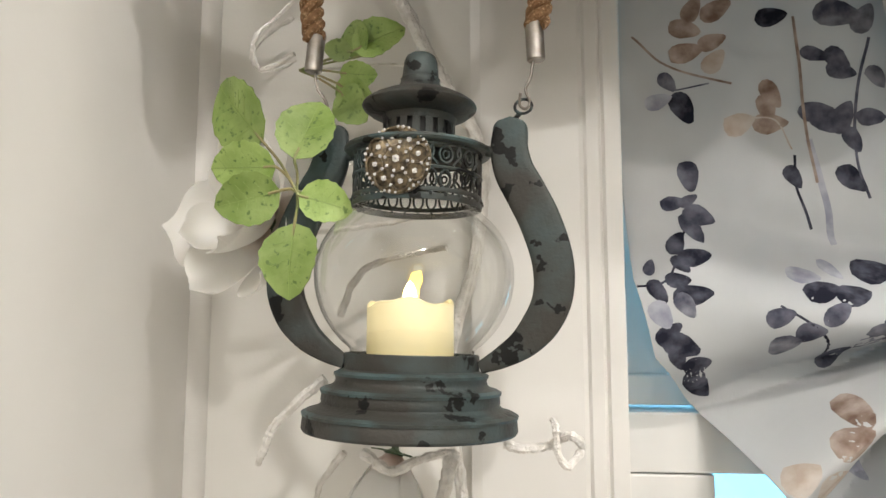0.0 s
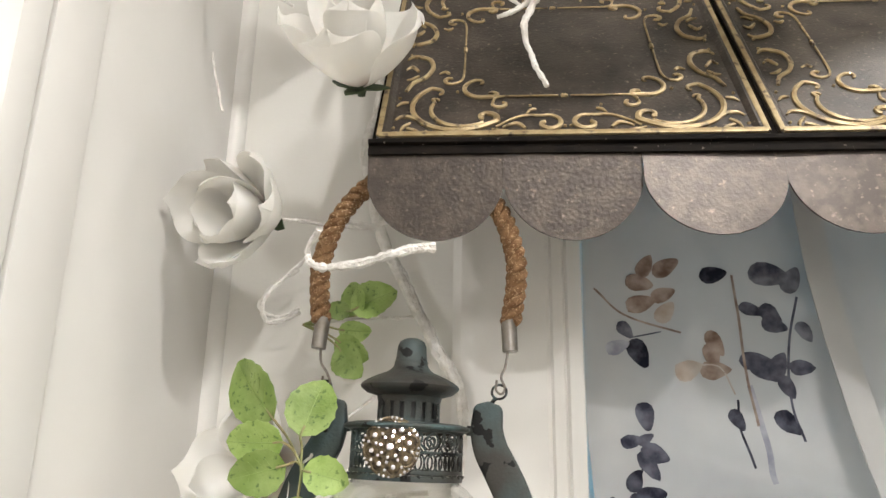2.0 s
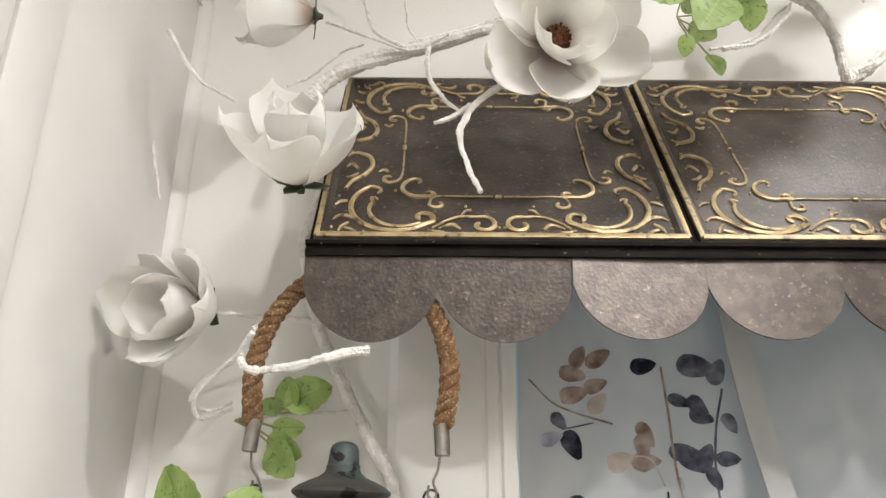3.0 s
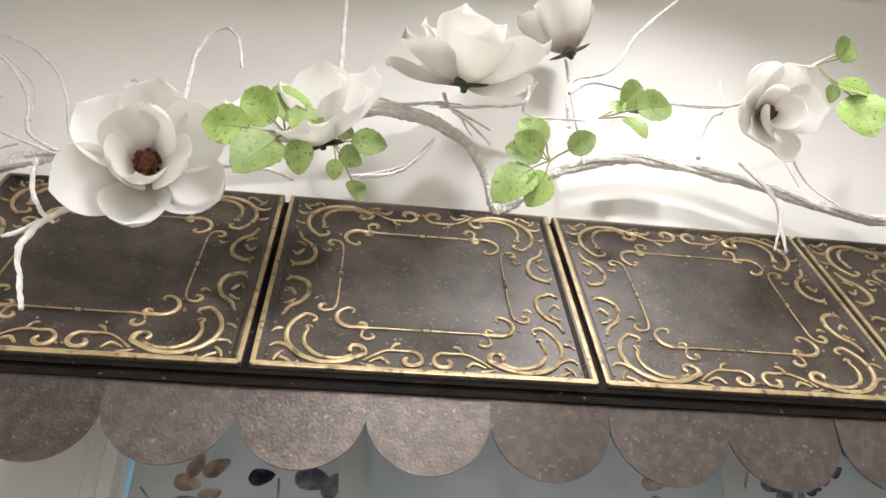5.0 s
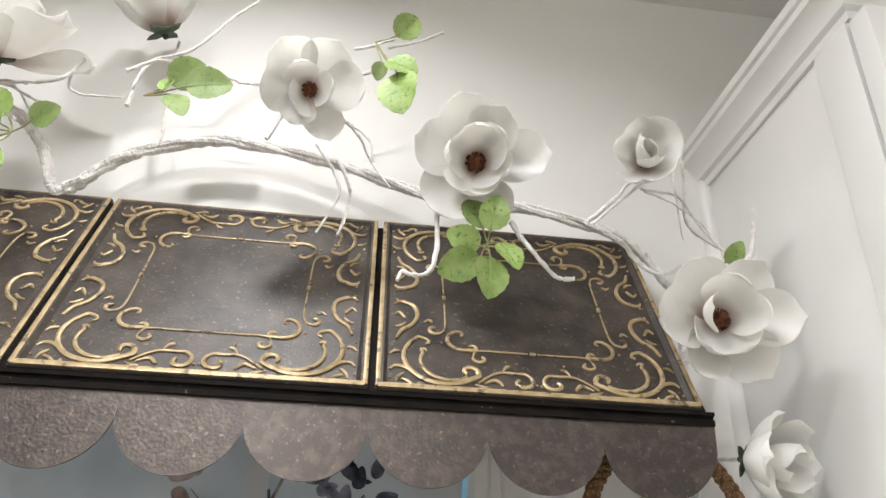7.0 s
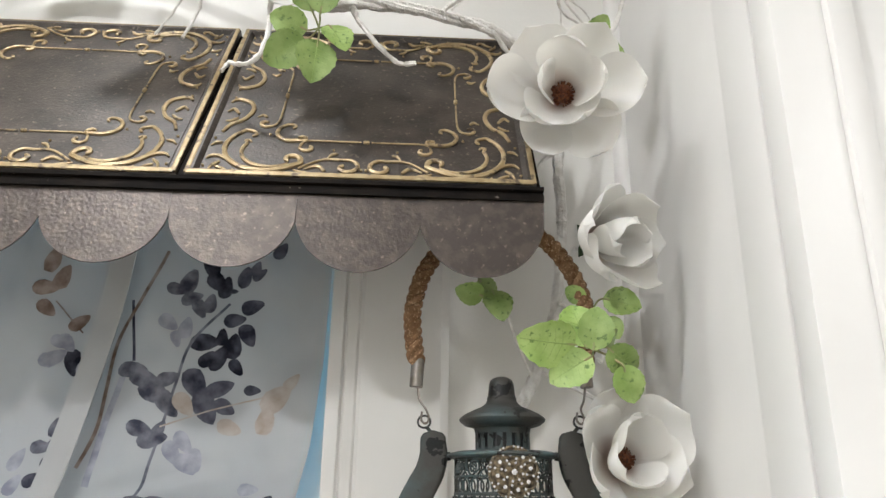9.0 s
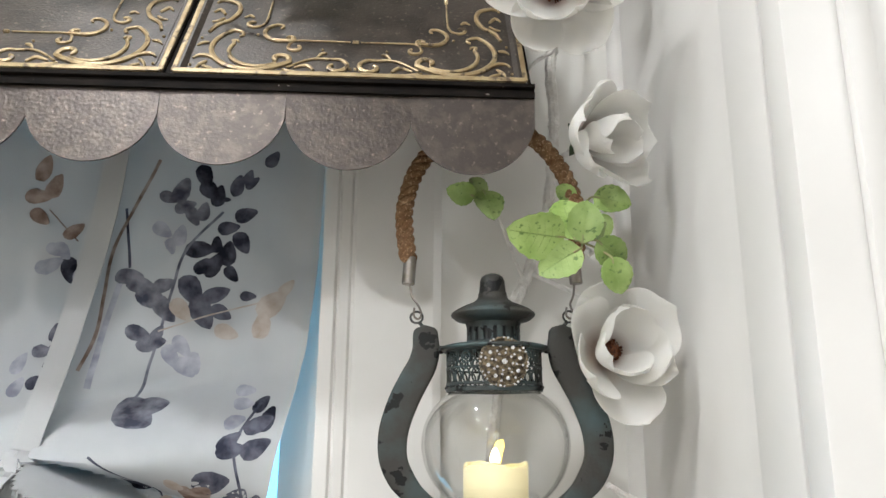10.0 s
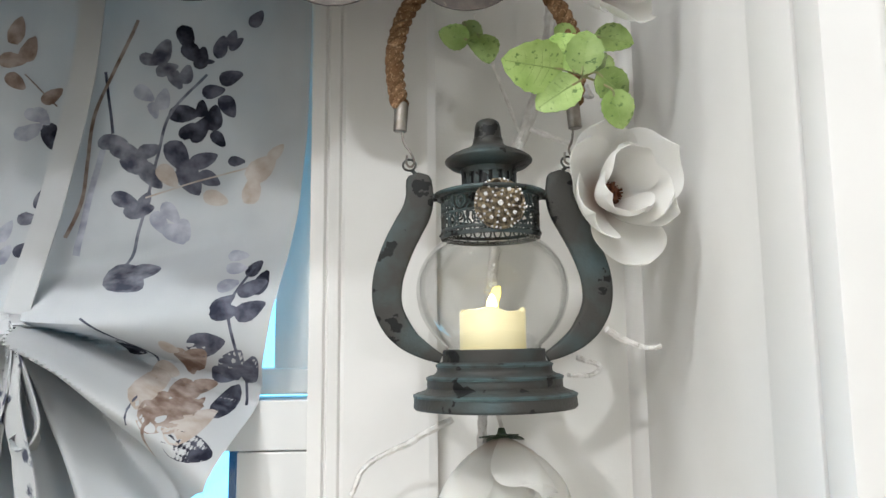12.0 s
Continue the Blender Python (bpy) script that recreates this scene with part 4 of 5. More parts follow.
blossom((1.220, 0.004, 2.128), (-0.12, -0.92, -0.30), 0.064, 0.78, 20, 6, 5)
sprig((0.317, -0.069, 2.218), [(0.291, -0.075, 2.216, 0.249, -0.072, 2.22), (0.309, -0.075, 2.224, 0.279, -0.077, 2.253), (0.316, -0.075, 2.226, 0.321, -0.068, 2.27), (0.312, -0.075, 2.209, 0.286, -0.09, 2.169), (0.33, -0.075, 2.21, 0.332, -0.068, 2.181), (0.333, -0.075, 2.244, 0.334, -0.075, 2.206)])
sprig((0.346, 0.106, 2.332), [(0.365, 0.1, 2.33, 0.406, 0.099, 2.33), (0.355, 0.1, 2.318, 0.377, 0.092, 2.297), (0.37, 0.1, 2.281, 0.381, 0.096, 2.256), (0.351, 0.1, 2.306, 0.35, 0.108, 2.284), (0.351, 0.1, 2.347, 0.366, 0.084, 2.328)])
sprig((0.557, -0.014, 2.252), [(0.552, -0.02, 2.266, 0.527, -0.022, 2.292), (0.548, -0.02, 2.25, 0.513, -0.02, 2.261), (0.549, -0.02, 2.256, 0.52, -0.035, 2.263), (0.573, -0.02, 2.261, 0.598, -0.031, 2.274), (0.538, -0.02, 2.238, 0.501, -0.017, 2.204), (0.551, -0.02, 2.235, 0.535, -0.013, 2.201)])
sprig((0.635, 0.056, 2.36), [(0.661, 0.05, 2.374, 0.693, 0.051, 2.41), (0.677, 0.05, 2.373, 0.725, 0.053, 2.389), (0.663, 0.05, 2.361, 0.684, 0.042, 2.333), (0.656, 0.05, 2.365, 0.658, 0.054, 2.389)])
sprig((0.877, 0.006, 2.425), [(0.898, 0.0, 2.431, 0.923, -0.004, 2.46), (0.89, 0.0, 2.396, 0.923, -0.011, 2.378), (0.902, 0.0, 2.381, 0.908, -0.011, 2.325), (0.885, 0.0, 2.394, 0.882, 0.007, 2.374)])
sprig((1.003, 0.018, 2.196), [(1.004, 0.012, 2.207, 1.011, 0.0, 2.243), (0.994, 0.012, 2.189, 0.961, 0.002, 2.198), (0.994, 0.012, 2.178, 0.955, 0.019, 2.161), (1.004, 0.012, 2.179, 1.003, 0.004, 2.134), (1.013, 0.012, 2.195, 1.031, 0.001, 2.166), (0.997, 0.012, 2.209, 0.984, 0.018, 2.248)])
sprig((1.252, 0.036, 2.204), [(1.253, 0.03, 2.204, 1.27, 0.016, 2.222), (1.255, 0.03, 2.195, 1.287, 0.023, 2.18)])
twig(0.0022, [(-0.005, 0.097, 2.345), (-0.046, 0.1, 2.39), (-0.077, 0.095, 2.418)])
twig(0.0022, [(0.067, 0.102, 2.286), (0.033, 0.1, 2.307), (0.018, 0.106, 2.354), (-0.012, 0.095, 2.392), (-0.081, 0.106, 2.436)])
twig(0.0026, [(0.198, 0.044, 2.324), (0.198, 0.054, 2.396), (0.219, 0.046, 2.423), (0.238, 0.044, 2.412), (0.248, 0.047, 2.374)])
twig(0.004, [(0.348, 0.081, 2.352), (0.347, 0.086, 2.435), (0.345, 0.086, 2.54)])
twig(0.0024, [(0.61, 0.083, 2.364), (0.612, 0.087, 2.407), (0.623, 0.094, 2.443), (0.665, 0.082, 2.452), (0.708, 0.085, 2.518), (0.776, 0.083, 2.593)])
twig(0.0022, [(0.607, 0.065, 2.398), (0.638, 0.07, 2.422), (0.691, 0.069, 2.411), (0.735, 0.076, 2.408), (0.798, 0.065, 2.402)])
twig(0.0026, [(0.764, 0.09, 2.343), (0.78, 0.097, 2.39), (0.794, 0.094, 2.41), (0.804, 0.087, 2.414), (0.807, 0.086, 2.46)])
twig(0.0026, [(0.844, 0.107, 2.335), (0.858, 0.103, 2.307), (0.862, 0.108, 2.28), (0.854, 0.096, 2.233)])
twig(0.0032, [(0.167, -0.006, 2.178), (0.145, -0.011, 2.165), (0.126, -0.016, 2.145), (0.116, -0.017, 2.121), (0.121, -0.013, 2.098), (0.131, -0.018, 2.07)])
twig(0.0026, [(0.125, -0.015, 2.147), (0.11, -0.012, 2.138), (0.096, -0.008, 2.135)])
twig(0.0026, [(0.09, 0.019, 2.228), (0.09, 0.025, 2.202), (0.103, 0.024, 2.179), (0.116, 0.026, 2.167)])
twig(0.0028, [(0.954, 0.034, 2.236), (0.954, 0.031, 2.193), (0.947, 0.024, 2.164), (0.931, 0.028, 2.161), (0.922, 0.035, 2.167), (0.917, 0.03, 2.155)])
twig(0.003, [(1.03, 0.036, 2.232), (1.042, 0.027, 2.205), (1.058, 0.023, 2.183), (1.074, 0.034, 2.174), (1.091, 0.029, 2.171)])
twig(0.0028, [(1.117, 0.062, 2.252), (1.146, 0.058, 2.28), (1.173, 0.063, 2.312), (1.185, 0.055, 2.319)])
twig(0.003, [(1.17, 0.097, 2.257), (1.192, 0.107, 2.236), (1.216, 0.104, 2.221), (1.246, 0.108, 2.236)])
twig(0.0024, [(-0.146, 0.036, 2.255), (-0.114, 0.033, 2.205), (-0.08, 0.043, 2.185)])
twig(0.0018, [(-0.215, 0.098, 2.308), (-0.185, 0.107, 2.211), (-0.158, 0.104, 2.118)])
twig(0.0026, [(0.378, 0.084, 2.276), (0.416, 0.092, 2.29), (0.442, 0.084, 2.309), (0.457, 0.086, 2.334)])
twig(0.0026, [(0.224, 0.095, 2.282), (0.281, 0.084, 2.276), (0.31, 0.094, 2.271)])
twig(0.002, [(0.819, 0.098, 2.348), (0.845, 0.091, 2.304), (0.85, 0.087, 2.273), (0.832, 0.083, 2.227)])
twig(0.002, [(0.84, 0.105, 2.396), (0.876, 0.102, 2.366), (0.887, 0.096, 2.32)])
twig(0.0022, [(1.234, 0.054, 2.343), (1.239, 0.068, 2.311), (1.236, 0.064, 2.264), (1.269, 0.058, 2.233)])
twig(0.0018, [(1.176, 0.042, 2.292), (1.224, 0.056, 2.295), (1.24, 0.047, 2.255), (1.259, 0.047, 2.23)])
twig(0.003, [(1.247, 0.017, 2.188), (1.274, 0.016, 2.209), (1.293, 0.027, 2.27)])
twig(0.0022, [(0.367, 0.1, 2.391), (0.408, 0.096, 2.38), (0.457, 0.096, 2.39), (0.495, 0.098, 2.377), (0.522, 0.098, 2.361)])
twig(0.0022, [(0.463, 0.063, 2.379), (0.471, 0.053, 2.35), (0.489, 0.057, 2.341), (0.515, 0.062, 2.316)])
twig(0.0024, [(0.56, 0.065, 2.407), (0.553, 0.052, 2.372), (0.529, 0.055, 2.364), (0.459, 0.062, 2.359)])
twig(0.0022, [(0.629, 0.136, 2.509), (0.631, 0.131, 2.455), (0.637, 0.129, 2.379), (0.64, 0.128, 2.346)])
twig(0.0026, [(0.884, 0.079, 2.45), (0.801, 0.078, 2.412), (0.725, 0.075, 2.406)])
twig(0.002, [(0.891, 0.043, 2.452), (0.929, 0.058, 2.482), (0.955, 0.05, 2.493)])
twig(0.002, [(0.854, 0.028, 2.431), (0.877, 0.017, 2.431), (0.897, 0.023, 2.447)])
twig(0.0024, [(1.235, 0.093, 2.12), (1.221, 0.096, 2.111), (1.213, 0.099, 2.1)])
twig(0.0016, [(-0.101, 0.102, 2.451), (-0.017, 0.11, 2.433), (0.028, 0.118, 2.407), (0.061, 0.102, 2.35), (0.067, 0.11, 2.32), (0.08, 0.118, 2.302)])
twig(0.0016, [(-0.011, 0.112, 2.356), (-0.053, 0.12, 2.394), (-0.093, 0.128, 2.443), (-0.078, 0.112, 2.439), (-0.026, 0.12, 2.416), (0.008, 0.128, 2.386), (0.026, 0.112, 2.329)])
twig(0.0018, [(-0.013, 0.082, 2.303), (0.034, 0.09, 2.289), (0.074, 0.098, 2.281), (0.109, 0.082, 2.289)])
twig(0.0016, [(0.146, 0.082, 2.351), (0.133, 0.09, 2.374), (0.122, 0.098, 2.382), (0.124, 0.082, 2.358), (0.132, 0.09, 2.36)])
twig(0.0016, [(-0.053, 0.112, 2.247), (-0.029, 0.12, 2.267), (-0.005, 0.128, 2.298), (0.022, 0.112, 2.299)])
twig(0.0018, [(1.178, 0.042, 2.299), (1.142, 0.05, 2.268), (1.126, 0.058, 2.252)])
twig(0.0014, [(1.192, 0.072, 2.31), (1.23, 0.08, 2.301), (1.267, 0.088, 2.28), (1.273, 0.072, 2.243)])
twig(0.0014, [(1.248, 0.082, 2.395), (1.24, 0.09, 2.343), (1.245, 0.098, 2.265)])
twig(0.0018, [(0.841, 0.062, 2.363), (0.864, 0.07, 2.349), (0.886, 0.078, 2.313), (0.905, 0.062, 2.276)])
twig(0.0014, [(0.383, 0.092, 2.39), (0.422, 0.1, 2.387), (0.465, 0.108, 2.402), (0.496, 0.092, 2.387)])
twig(0.0018, [(0.566, 0.052, 2.4), (0.554, 0.06, 2.378), (0.561, 0.068, 2.364), (0.619, 0.052, 2.352)])
twig(0.0016, [(0.369, 0.092, 2.281), (0.416, 0.1, 2.299), (0.444, 0.108, 2.329), (0.455, 0.092, 2.336)])
twig(0.0016, [(0.373, 0.102, 2.391), (0.412, 0.11, 2.394), (0.453, 0.118, 2.407), (0.478, 0.102, 2.391), (0.502, 0.11, 2.36)])

GARLAND = thing("magnolia_garland", "artificial white magnolia garland hanging behind the lantern, white twigs", "garland", "garlands", at=(0, 0, 0))
branch(0.0065, [(-0.022, 0.125, 2.235), (-0.013, 0.125, 2.138), (-0.026, 0.13, 2.085), (-0.009, 0.13, 2.008), (0.013, 0.13, 1.962), (0.040, 0.135, 1.908), (0.065, 0.14, 1.858), (0.06, 0.14, 1.78), (0.04, 0.14, 1.70), (0.05, 0.14, 1.60)])
blossom((-0.098, 0.058, 1.998), (-0.52, -0.82, -0.12), 0.062, 0.60, 31, 6, 4)
blossom((-0.080, 0.070, 1.800), (-0.40, -0.85, 0.20), 0.062, 0.90, 32, 6, 4)
blossom((0.000, 0.125, 1.630), (-0.20, -0.25, -1.0), 0.050, 0.35, 33, 5, 3)
twig(0.0026, [(-0.010, 0.128, 2.01), (-0.05, 0.10, 2.005), (-0.085, 0.07, 2.0)])
twig(0.0026, [(0.05, 0.138, 1.82), (-0.02, 0.11, 1.80), (-0.08, 0.085, 1.79)])
twig(0.0026, [(0.045, 0.138, 1.69), (0.02, 0.13, 1.665), (0.003, 0.127, 1.645)])
twig(0.0014, [(-0.008, 0.13, 1.86), (-0.02, 0.08, 1.84), (-0.035, 0.01, 1.806)])
twig(0.0014, [(0.03, 0.134, 1.93), (-0.02, 0.12, 1.925), (-0.068, 0.104, 1.917)])
sprig((-0.035, 0.001, 1.804), [(-0.054, -0.005, 1.833, -0.089, 0.002, 1.871), (-0.035, -0.005, 1.822, -0.024, 0.006, 1.862), (-0.046, -0.005, 1.818, -0.085, -0.008, 1.817), (-0.043, -0.005, 1.804, -0.079, -0.013, 1.793), (-0.032, -0.005, 1.801, -0.002, 0.001, 1.793), (-0.034, -0.005, 1.785, -0.036, -0.013, 1.742)])
sprig((-0.068, 0.104, 1.917), [(-0.019, 0.098, 1.924, -0.031, 0.103, 1.954), (-0.026, 0.098, 1.928, 0.011, 0.098, 1.947), (-0.027, 0.098, 1.927, -0.046, 0.09, 1.928), (-0.036, 0.098, 1.912, -0.009, 0.104, 1.91), (-0.038, 0.098, 1.904, -0.011, 0.096, 1.886), (-0.036, 0.098, 1.898, -0.015, 0.085, 1.872)])
twig(0.0036, [(0.052, -0.014, 1.949), (0.032, -0.022, 1.945), (0.012, -0.019, 1.94), (-0.012, -0.013, 1.936), (-0.031, -0.016, 1.936), (-0.036, -0.015, 1.946), (-0.027, -0.026, 1.959)])
twig(0.0026, [(-0.048, 0.056, 1.982), (-0.027, 0.059, 1.993), (-0.003, 0.059, 1.99), (0.02, 0.056, 1.999)])
twig(0.0022, [(-0.068, 0.093, 1.925), (-0.097, 0.104, 1.919), (-0.1, 0.093, 1.936), (-0.081, 0.102, 1.962), (-0.063, 0.092, 1.975)])
twig(0.0034, [(-0.032, 0.059, 1.694), (-0.047, 0.057, 1.681), (-0.061, 0.056, 1.668), (-0.069, 0.056, 1.653), (-0.076, 0.065, 1.64)])
twig(0.003, [(0.082, 0.044, 1.657), (0.097, 0.042, 1.655), (0.11, 0.047, 1.657), (0.121, 0.034, 1.664), (0.128, 0.045, 1.656), (0.12, 0.038, 1.646), (0.114, 0.035, 1.654), (0.113, 0.036, 1.666), (0.111, 0.042, 1.672)])
twig(0.0022, [(-0.084, 0.137, 1.974), (-0.106, 0.129, 1.955), (-0.113, 0.125, 1.936), (-0.099, 0.131, 1.928), (-0.079, 0.132, 1.937)])
twig(0.003, [(-0.04, 0.127, 1.736), (-0.021, 0.115, 1.768), (0.01, 0.126, 1.781), (0.041, 0.113, 1.784)])
twig(0.004, [(-0.015, 0.097, 1.643), (0.005, 0.095, 1.631), (0.023, 0.097, 1.638), (0.042, 0.103, 1.643)])
twig(0.006, [(0.045, 0.115, 1.641), (0.042, 0.105, 1.624), (0.035, 0.116, 1.603)])
twig(0.0026, [(-0.029, 0.103, 1.642), (-0.046, 0.11, 1.621), (-0.053, 0.116, 1.605)])

GARLAND = thing("magnolia_garland", "artificial white magnolia garland with leaves falling beside the lantern", "garland", "garlands", at=(0, 0, 0))
branch(0.0075, [(1.246, 0.125, 2.16), (1.241, 0.13, 2.121), (1.243, 0.13, 2.054), (1.233, 0.13, 1.967), (1.212, 0.135, 1.902), (1.196, 0.14, 1.865), (1.185, 0.145, 1.79), (1.175, 0.145, 1.70), (1.170, 0.145, 1.60)])
blossom((1.250, 0.030, 2.004), (0.60, -0.74, -0.20), 0.054, 0.60, 41, 6, 4)
blossom((1.258, 0.030, 1.824), (0.30, -0.90, 0.12), 0.056, 0.70, 42, 6, 5)
blossom((1.186, 0.118, 1.622), (0.02, -0.25, -1.0), 0.066, 0.60, 43, 5, 4)
twig(0.0026, [(1.241, 0.13, 2.02), (1.25, 0.08, 2.015), (1.258, 0.03, 2.004)])
twig(0.0026, [(1.215, 0.135, 1.91), (1.27, 0.09, 1.87), (1.262, 0.03, 1.83)])
twig(0.0026, [(1.175, 0.145, 1.69), (1.182, 0.13, 1.66), (1.186, 0.12, 1.636)])
twig(0.0018, [(1.225, 0.132, 1.945), (1.26, 0.08, 1.92), (1.24, 0.0, 1.895), (1.232, -0.024, 1.893)])
twig(0.0018, [(1.235, 0.13, 1.975), (1.25, 0.08, 1.95), (1.245, 0.041, 1.942)])
twig(0.0018, [(1.21, 0.132, 1.90), (1.18, 0.10, 1.96), (1.162, 0.064, 1.985)])
sprig((1.231, -0.024, 1.898), [(1.214, -0.03, 1.901, 1.171, -0.046, 1.9), (1.222, -0.03, 1.899, 1.215, -0.019, 1.936), (1.227, -0.03, 1.897, 1.232, -0.033, 1.93), (1.226, -0.03, 1.893, 1.195, -0.029, 1.874), (1.238, -0.03, 1.899, 1.262, -0.022, 1.883), (1.248, -0.03, 1.887, 1.257, -0.025, 1.86), (1.235, -0.03, 1.905, 1.25, -0.019, 1.911)])
sprig((1.248, 0.041, 1.948), [(1.254, 0.035, 1.954, 1.283, 0.024, 1.946), (1.24, 0.035, 1.953, 1.223, 0.04, 1.963), (1.258, 0.035, 1.939, 1.266, 0.035, 1.92)])
sprig((1.162, 0.064, 1.978), [(1.157, 0.058, 1.96, 1.132, 0.049, 1.962), (1.164, 0.058, 1.965, 1.172, 0.043, 1.937), (1.152, 0.058, 1.975, 1.167, 0.058, 1.959)])
twig(0.0026, [(1.257, 0.038, 1.722), (1.274, 0.046, 1.714), (1.288, 0.047, 1.708), (1.3, 0.043, 1.709)])
twig(0.0024, [(1.243, 0.081, 1.701), (1.263, 0.085, 1.693), (1.252, 0.085, 1.685), (1.234, 0.074, 1.687)])
twig(0.003, [(1.142, 0.099, 1.651), (1.114, 0.093, 1.637), (1.091, 0.105, 1.625), (1.071, 0.097, 1.614), (1.06, 0.099, 1.591)])
twig(0.0022, [(1.24, 0.098, 1.802), (1.268, 0.099, 1.763), (1.258, 0.1, 1.735)])

# ---- curtain ----
CX, KN, KZ = 0.594, 0.163, 1.735  # the window's middle, the tie's distance from it, the knot's height
EDGE_WEST = [(0.414, 2.09), (0.415, 2.00), (0.416, 1.92), (0.416, 1.84), (0.413, 1.765), (0.400, 1.705), (0.354, 1.655), (0.318, 1.60)]
EDGE = [(0.415, 2.09), (0.415, 2.01), (0.412, 1.92), (0.405, 1.84), (0.393, 1.78), (0.381, 1.71), (0.366, 1.65), (0.340, 1.59)]


def along(table, t):
    f = max(0.0, min(0.9999, t)) * (len(table) - 1)
    i = int(f)
    a, b = table[i], table[i + 1]
    return tuple(p + (q - p) * (f - i) for p, q in zip(a, b))


# pleats that fan out from each knot: the angle, its breadth in degrees, the depth (valleys +, rolls -)
PLEATS = [(-19, 7, 0.038), (-36, 8, -0.038), (-53, 6, 0.036), (-66, 5, -0.014), (-75, 4.5, 0.022), (-84, 5, -0.014), (-93, 4.5, 0.020), (-104, 6, -0.012), (-118, 6, 0.016), (-140, 9, -0.010)]


def curtain_point(u, b):
    """u: -1..1 across, b: 0 at the rod, 1 at the hem."""
    s, a = (1 if u >= 0 else -1), abs(u)
    tie = 0.46
    ex, ez = along(EDGE if s > 0 else EDGE_WEST, b)
    top_x = 0.415 * a
    if a >= tie:
        k = (a - tie) / (1 - tie)
        lo_x, lo_z = 0.150 + 0.150 * k, 1.490 + 0.095 * k ** 5
        mid_x, mid_z = KN + ((0.385 if s > 0 else 0.408) - KN) * k ** 1.25, KZ - 0.008 - 0.012 * k
    else:
        k = 1 - a / tie
        lo_x, lo_z = 0.150 * (1 - k), 1.490 + 0.15 * k
        mid_x, mid_z = KN * (1 - k ** 1.3), KZ - 0.06 * k
    if b < 0.62:
        t = b / 0.62
        x = top_x + (mid_x - top_x) * t ** (1.9 - 0.6 * (a > tie) * k)
        z = 2.09 + (mid_z - 2.09) * t
    else:
        t = (b - 0.62) / 0.38
        x = mid_x + (lo_x - mid_x) * t
        z = mid_z + (lo_z - mid_z) * t
    if a > 0.93:
        m = (a - 0.93) / 0.07
        x, z = x + (ex - x) * m, z + (ez - z) * m
    dx, dz = x - KN, z - KZ
    d = math.hypot(dx, dz)
    th = math.atan2(dz, dx)
    lower = 1 / (1 + math.exp((z - 1.775) / 0.02))
    y = 0.202 - 0.032 * lower + 0.005 * math.sin(u * 9 + 0.6) * (0.3 + 0.7 * b)
    deg = math.degrees(th)
    fan = lower * min(1, d / 0.035) * (0.6 + 0.8 * math.exp(-d / 0.22))
    if deg < 60:
        for at, wide, deep in PLEATS:
            y += 1.4 * deep * fan * math.exp(-((deg - at - 6 * s * noise.noise(Vector((at, d * 9, 0)))) / wide) ** 2)
    y += 0.014 * math.exp(-((dz - 0.042 - 0.24 * max(0, dx)) / 0.016) ** 2) * math.exp(-((dx - 0.08) / 0.11) ** 2)
    y += -0.034 * math.exp(-((dz + 0.010 - 0.10 * max(0, dx)) / 0.030) ** 2) * math.exp(-((dx - 0.09) / 0.10) ** 2)
    y += 0.006 * noise.noise(Vector((x * 15 * s, z * 9, 0))) + 0.0022 * noise.noise(Vector((x * 42 * s, z * 26, 3)))
    return Vector((CX + s * x, min(y, 0.211), z))


bm = bmesh.new()
NU, NB = 420, 220
grid = [[bm.verts.new(curtain_point(-1 + 2 * i / NU, j / NB)) for i in range(NU + 1)] for j in range(NB + 1)]
for j in range(NB):
    for i in range(NU):
        bm.faces.new((grid[j][i], grid[j + 1][i], grid[j + 1][i + 1], grid[j][i + 1]))
bm.normal_update()
TREE = BVHTree.FromBMesh(bm)
CUR = thing("tie_up_curtain", "pale grey tie-up curtain printed with blue and brown watercolour leaves", "curtain", at=(0, 0, 0))
part("cloth", bm, CLOTH, CUR)
part("curtain_rod", tube(bmesh.new(), [(0.177, 0.204, 2.094), (1.011, 0.204, 2.094)], 0.006, 12), STEEL, CUR)
INK = {}


def on_cloth(x, z, lift):
    hit = TREE.ray_cast(Vector((x, -0.5, z)), Vector((0, 1, 0)))
    return None if hit[0] is None else hit[0] - Vector((0, lift, 0))


def patch(ink, outline):
    """A flat inked shape laid on the cloth: a fan of small faces."""
    m = INK.setdefault(ink, bmesh.new())
    lift = 0.00025 + 0.00012 * list(PRINTS).index(ink)
    n = len(outline)
    cx, cz = sum(p[0] for p in outline) / n, sum(p[1] for p in outline) / n
    c = on_cloth(cx, cz, lift)
    half = [on_cloth(cx + (x - cx) * 0.5, cz + (z - cz) * 0.5, lift) for x, z in outline]
    rim = [on_cloth(x, z, lift) for x, z in outline]
    if c is None or None in half or None in rim:
        return
    if max(abs(q.y - c.y) for q in rim) > 0.045:
        return
    c, half, rim = m.verts.new(c), [m.verts.new(q) for q in half], [m.verts.new(q) for q in rim]
    for i in range(n):
        j = (i + 1) % n
        m.faces.new((c, half[i], half[j]))
        m.faces.new((half[i], rim[i], rim[j], half[j]))


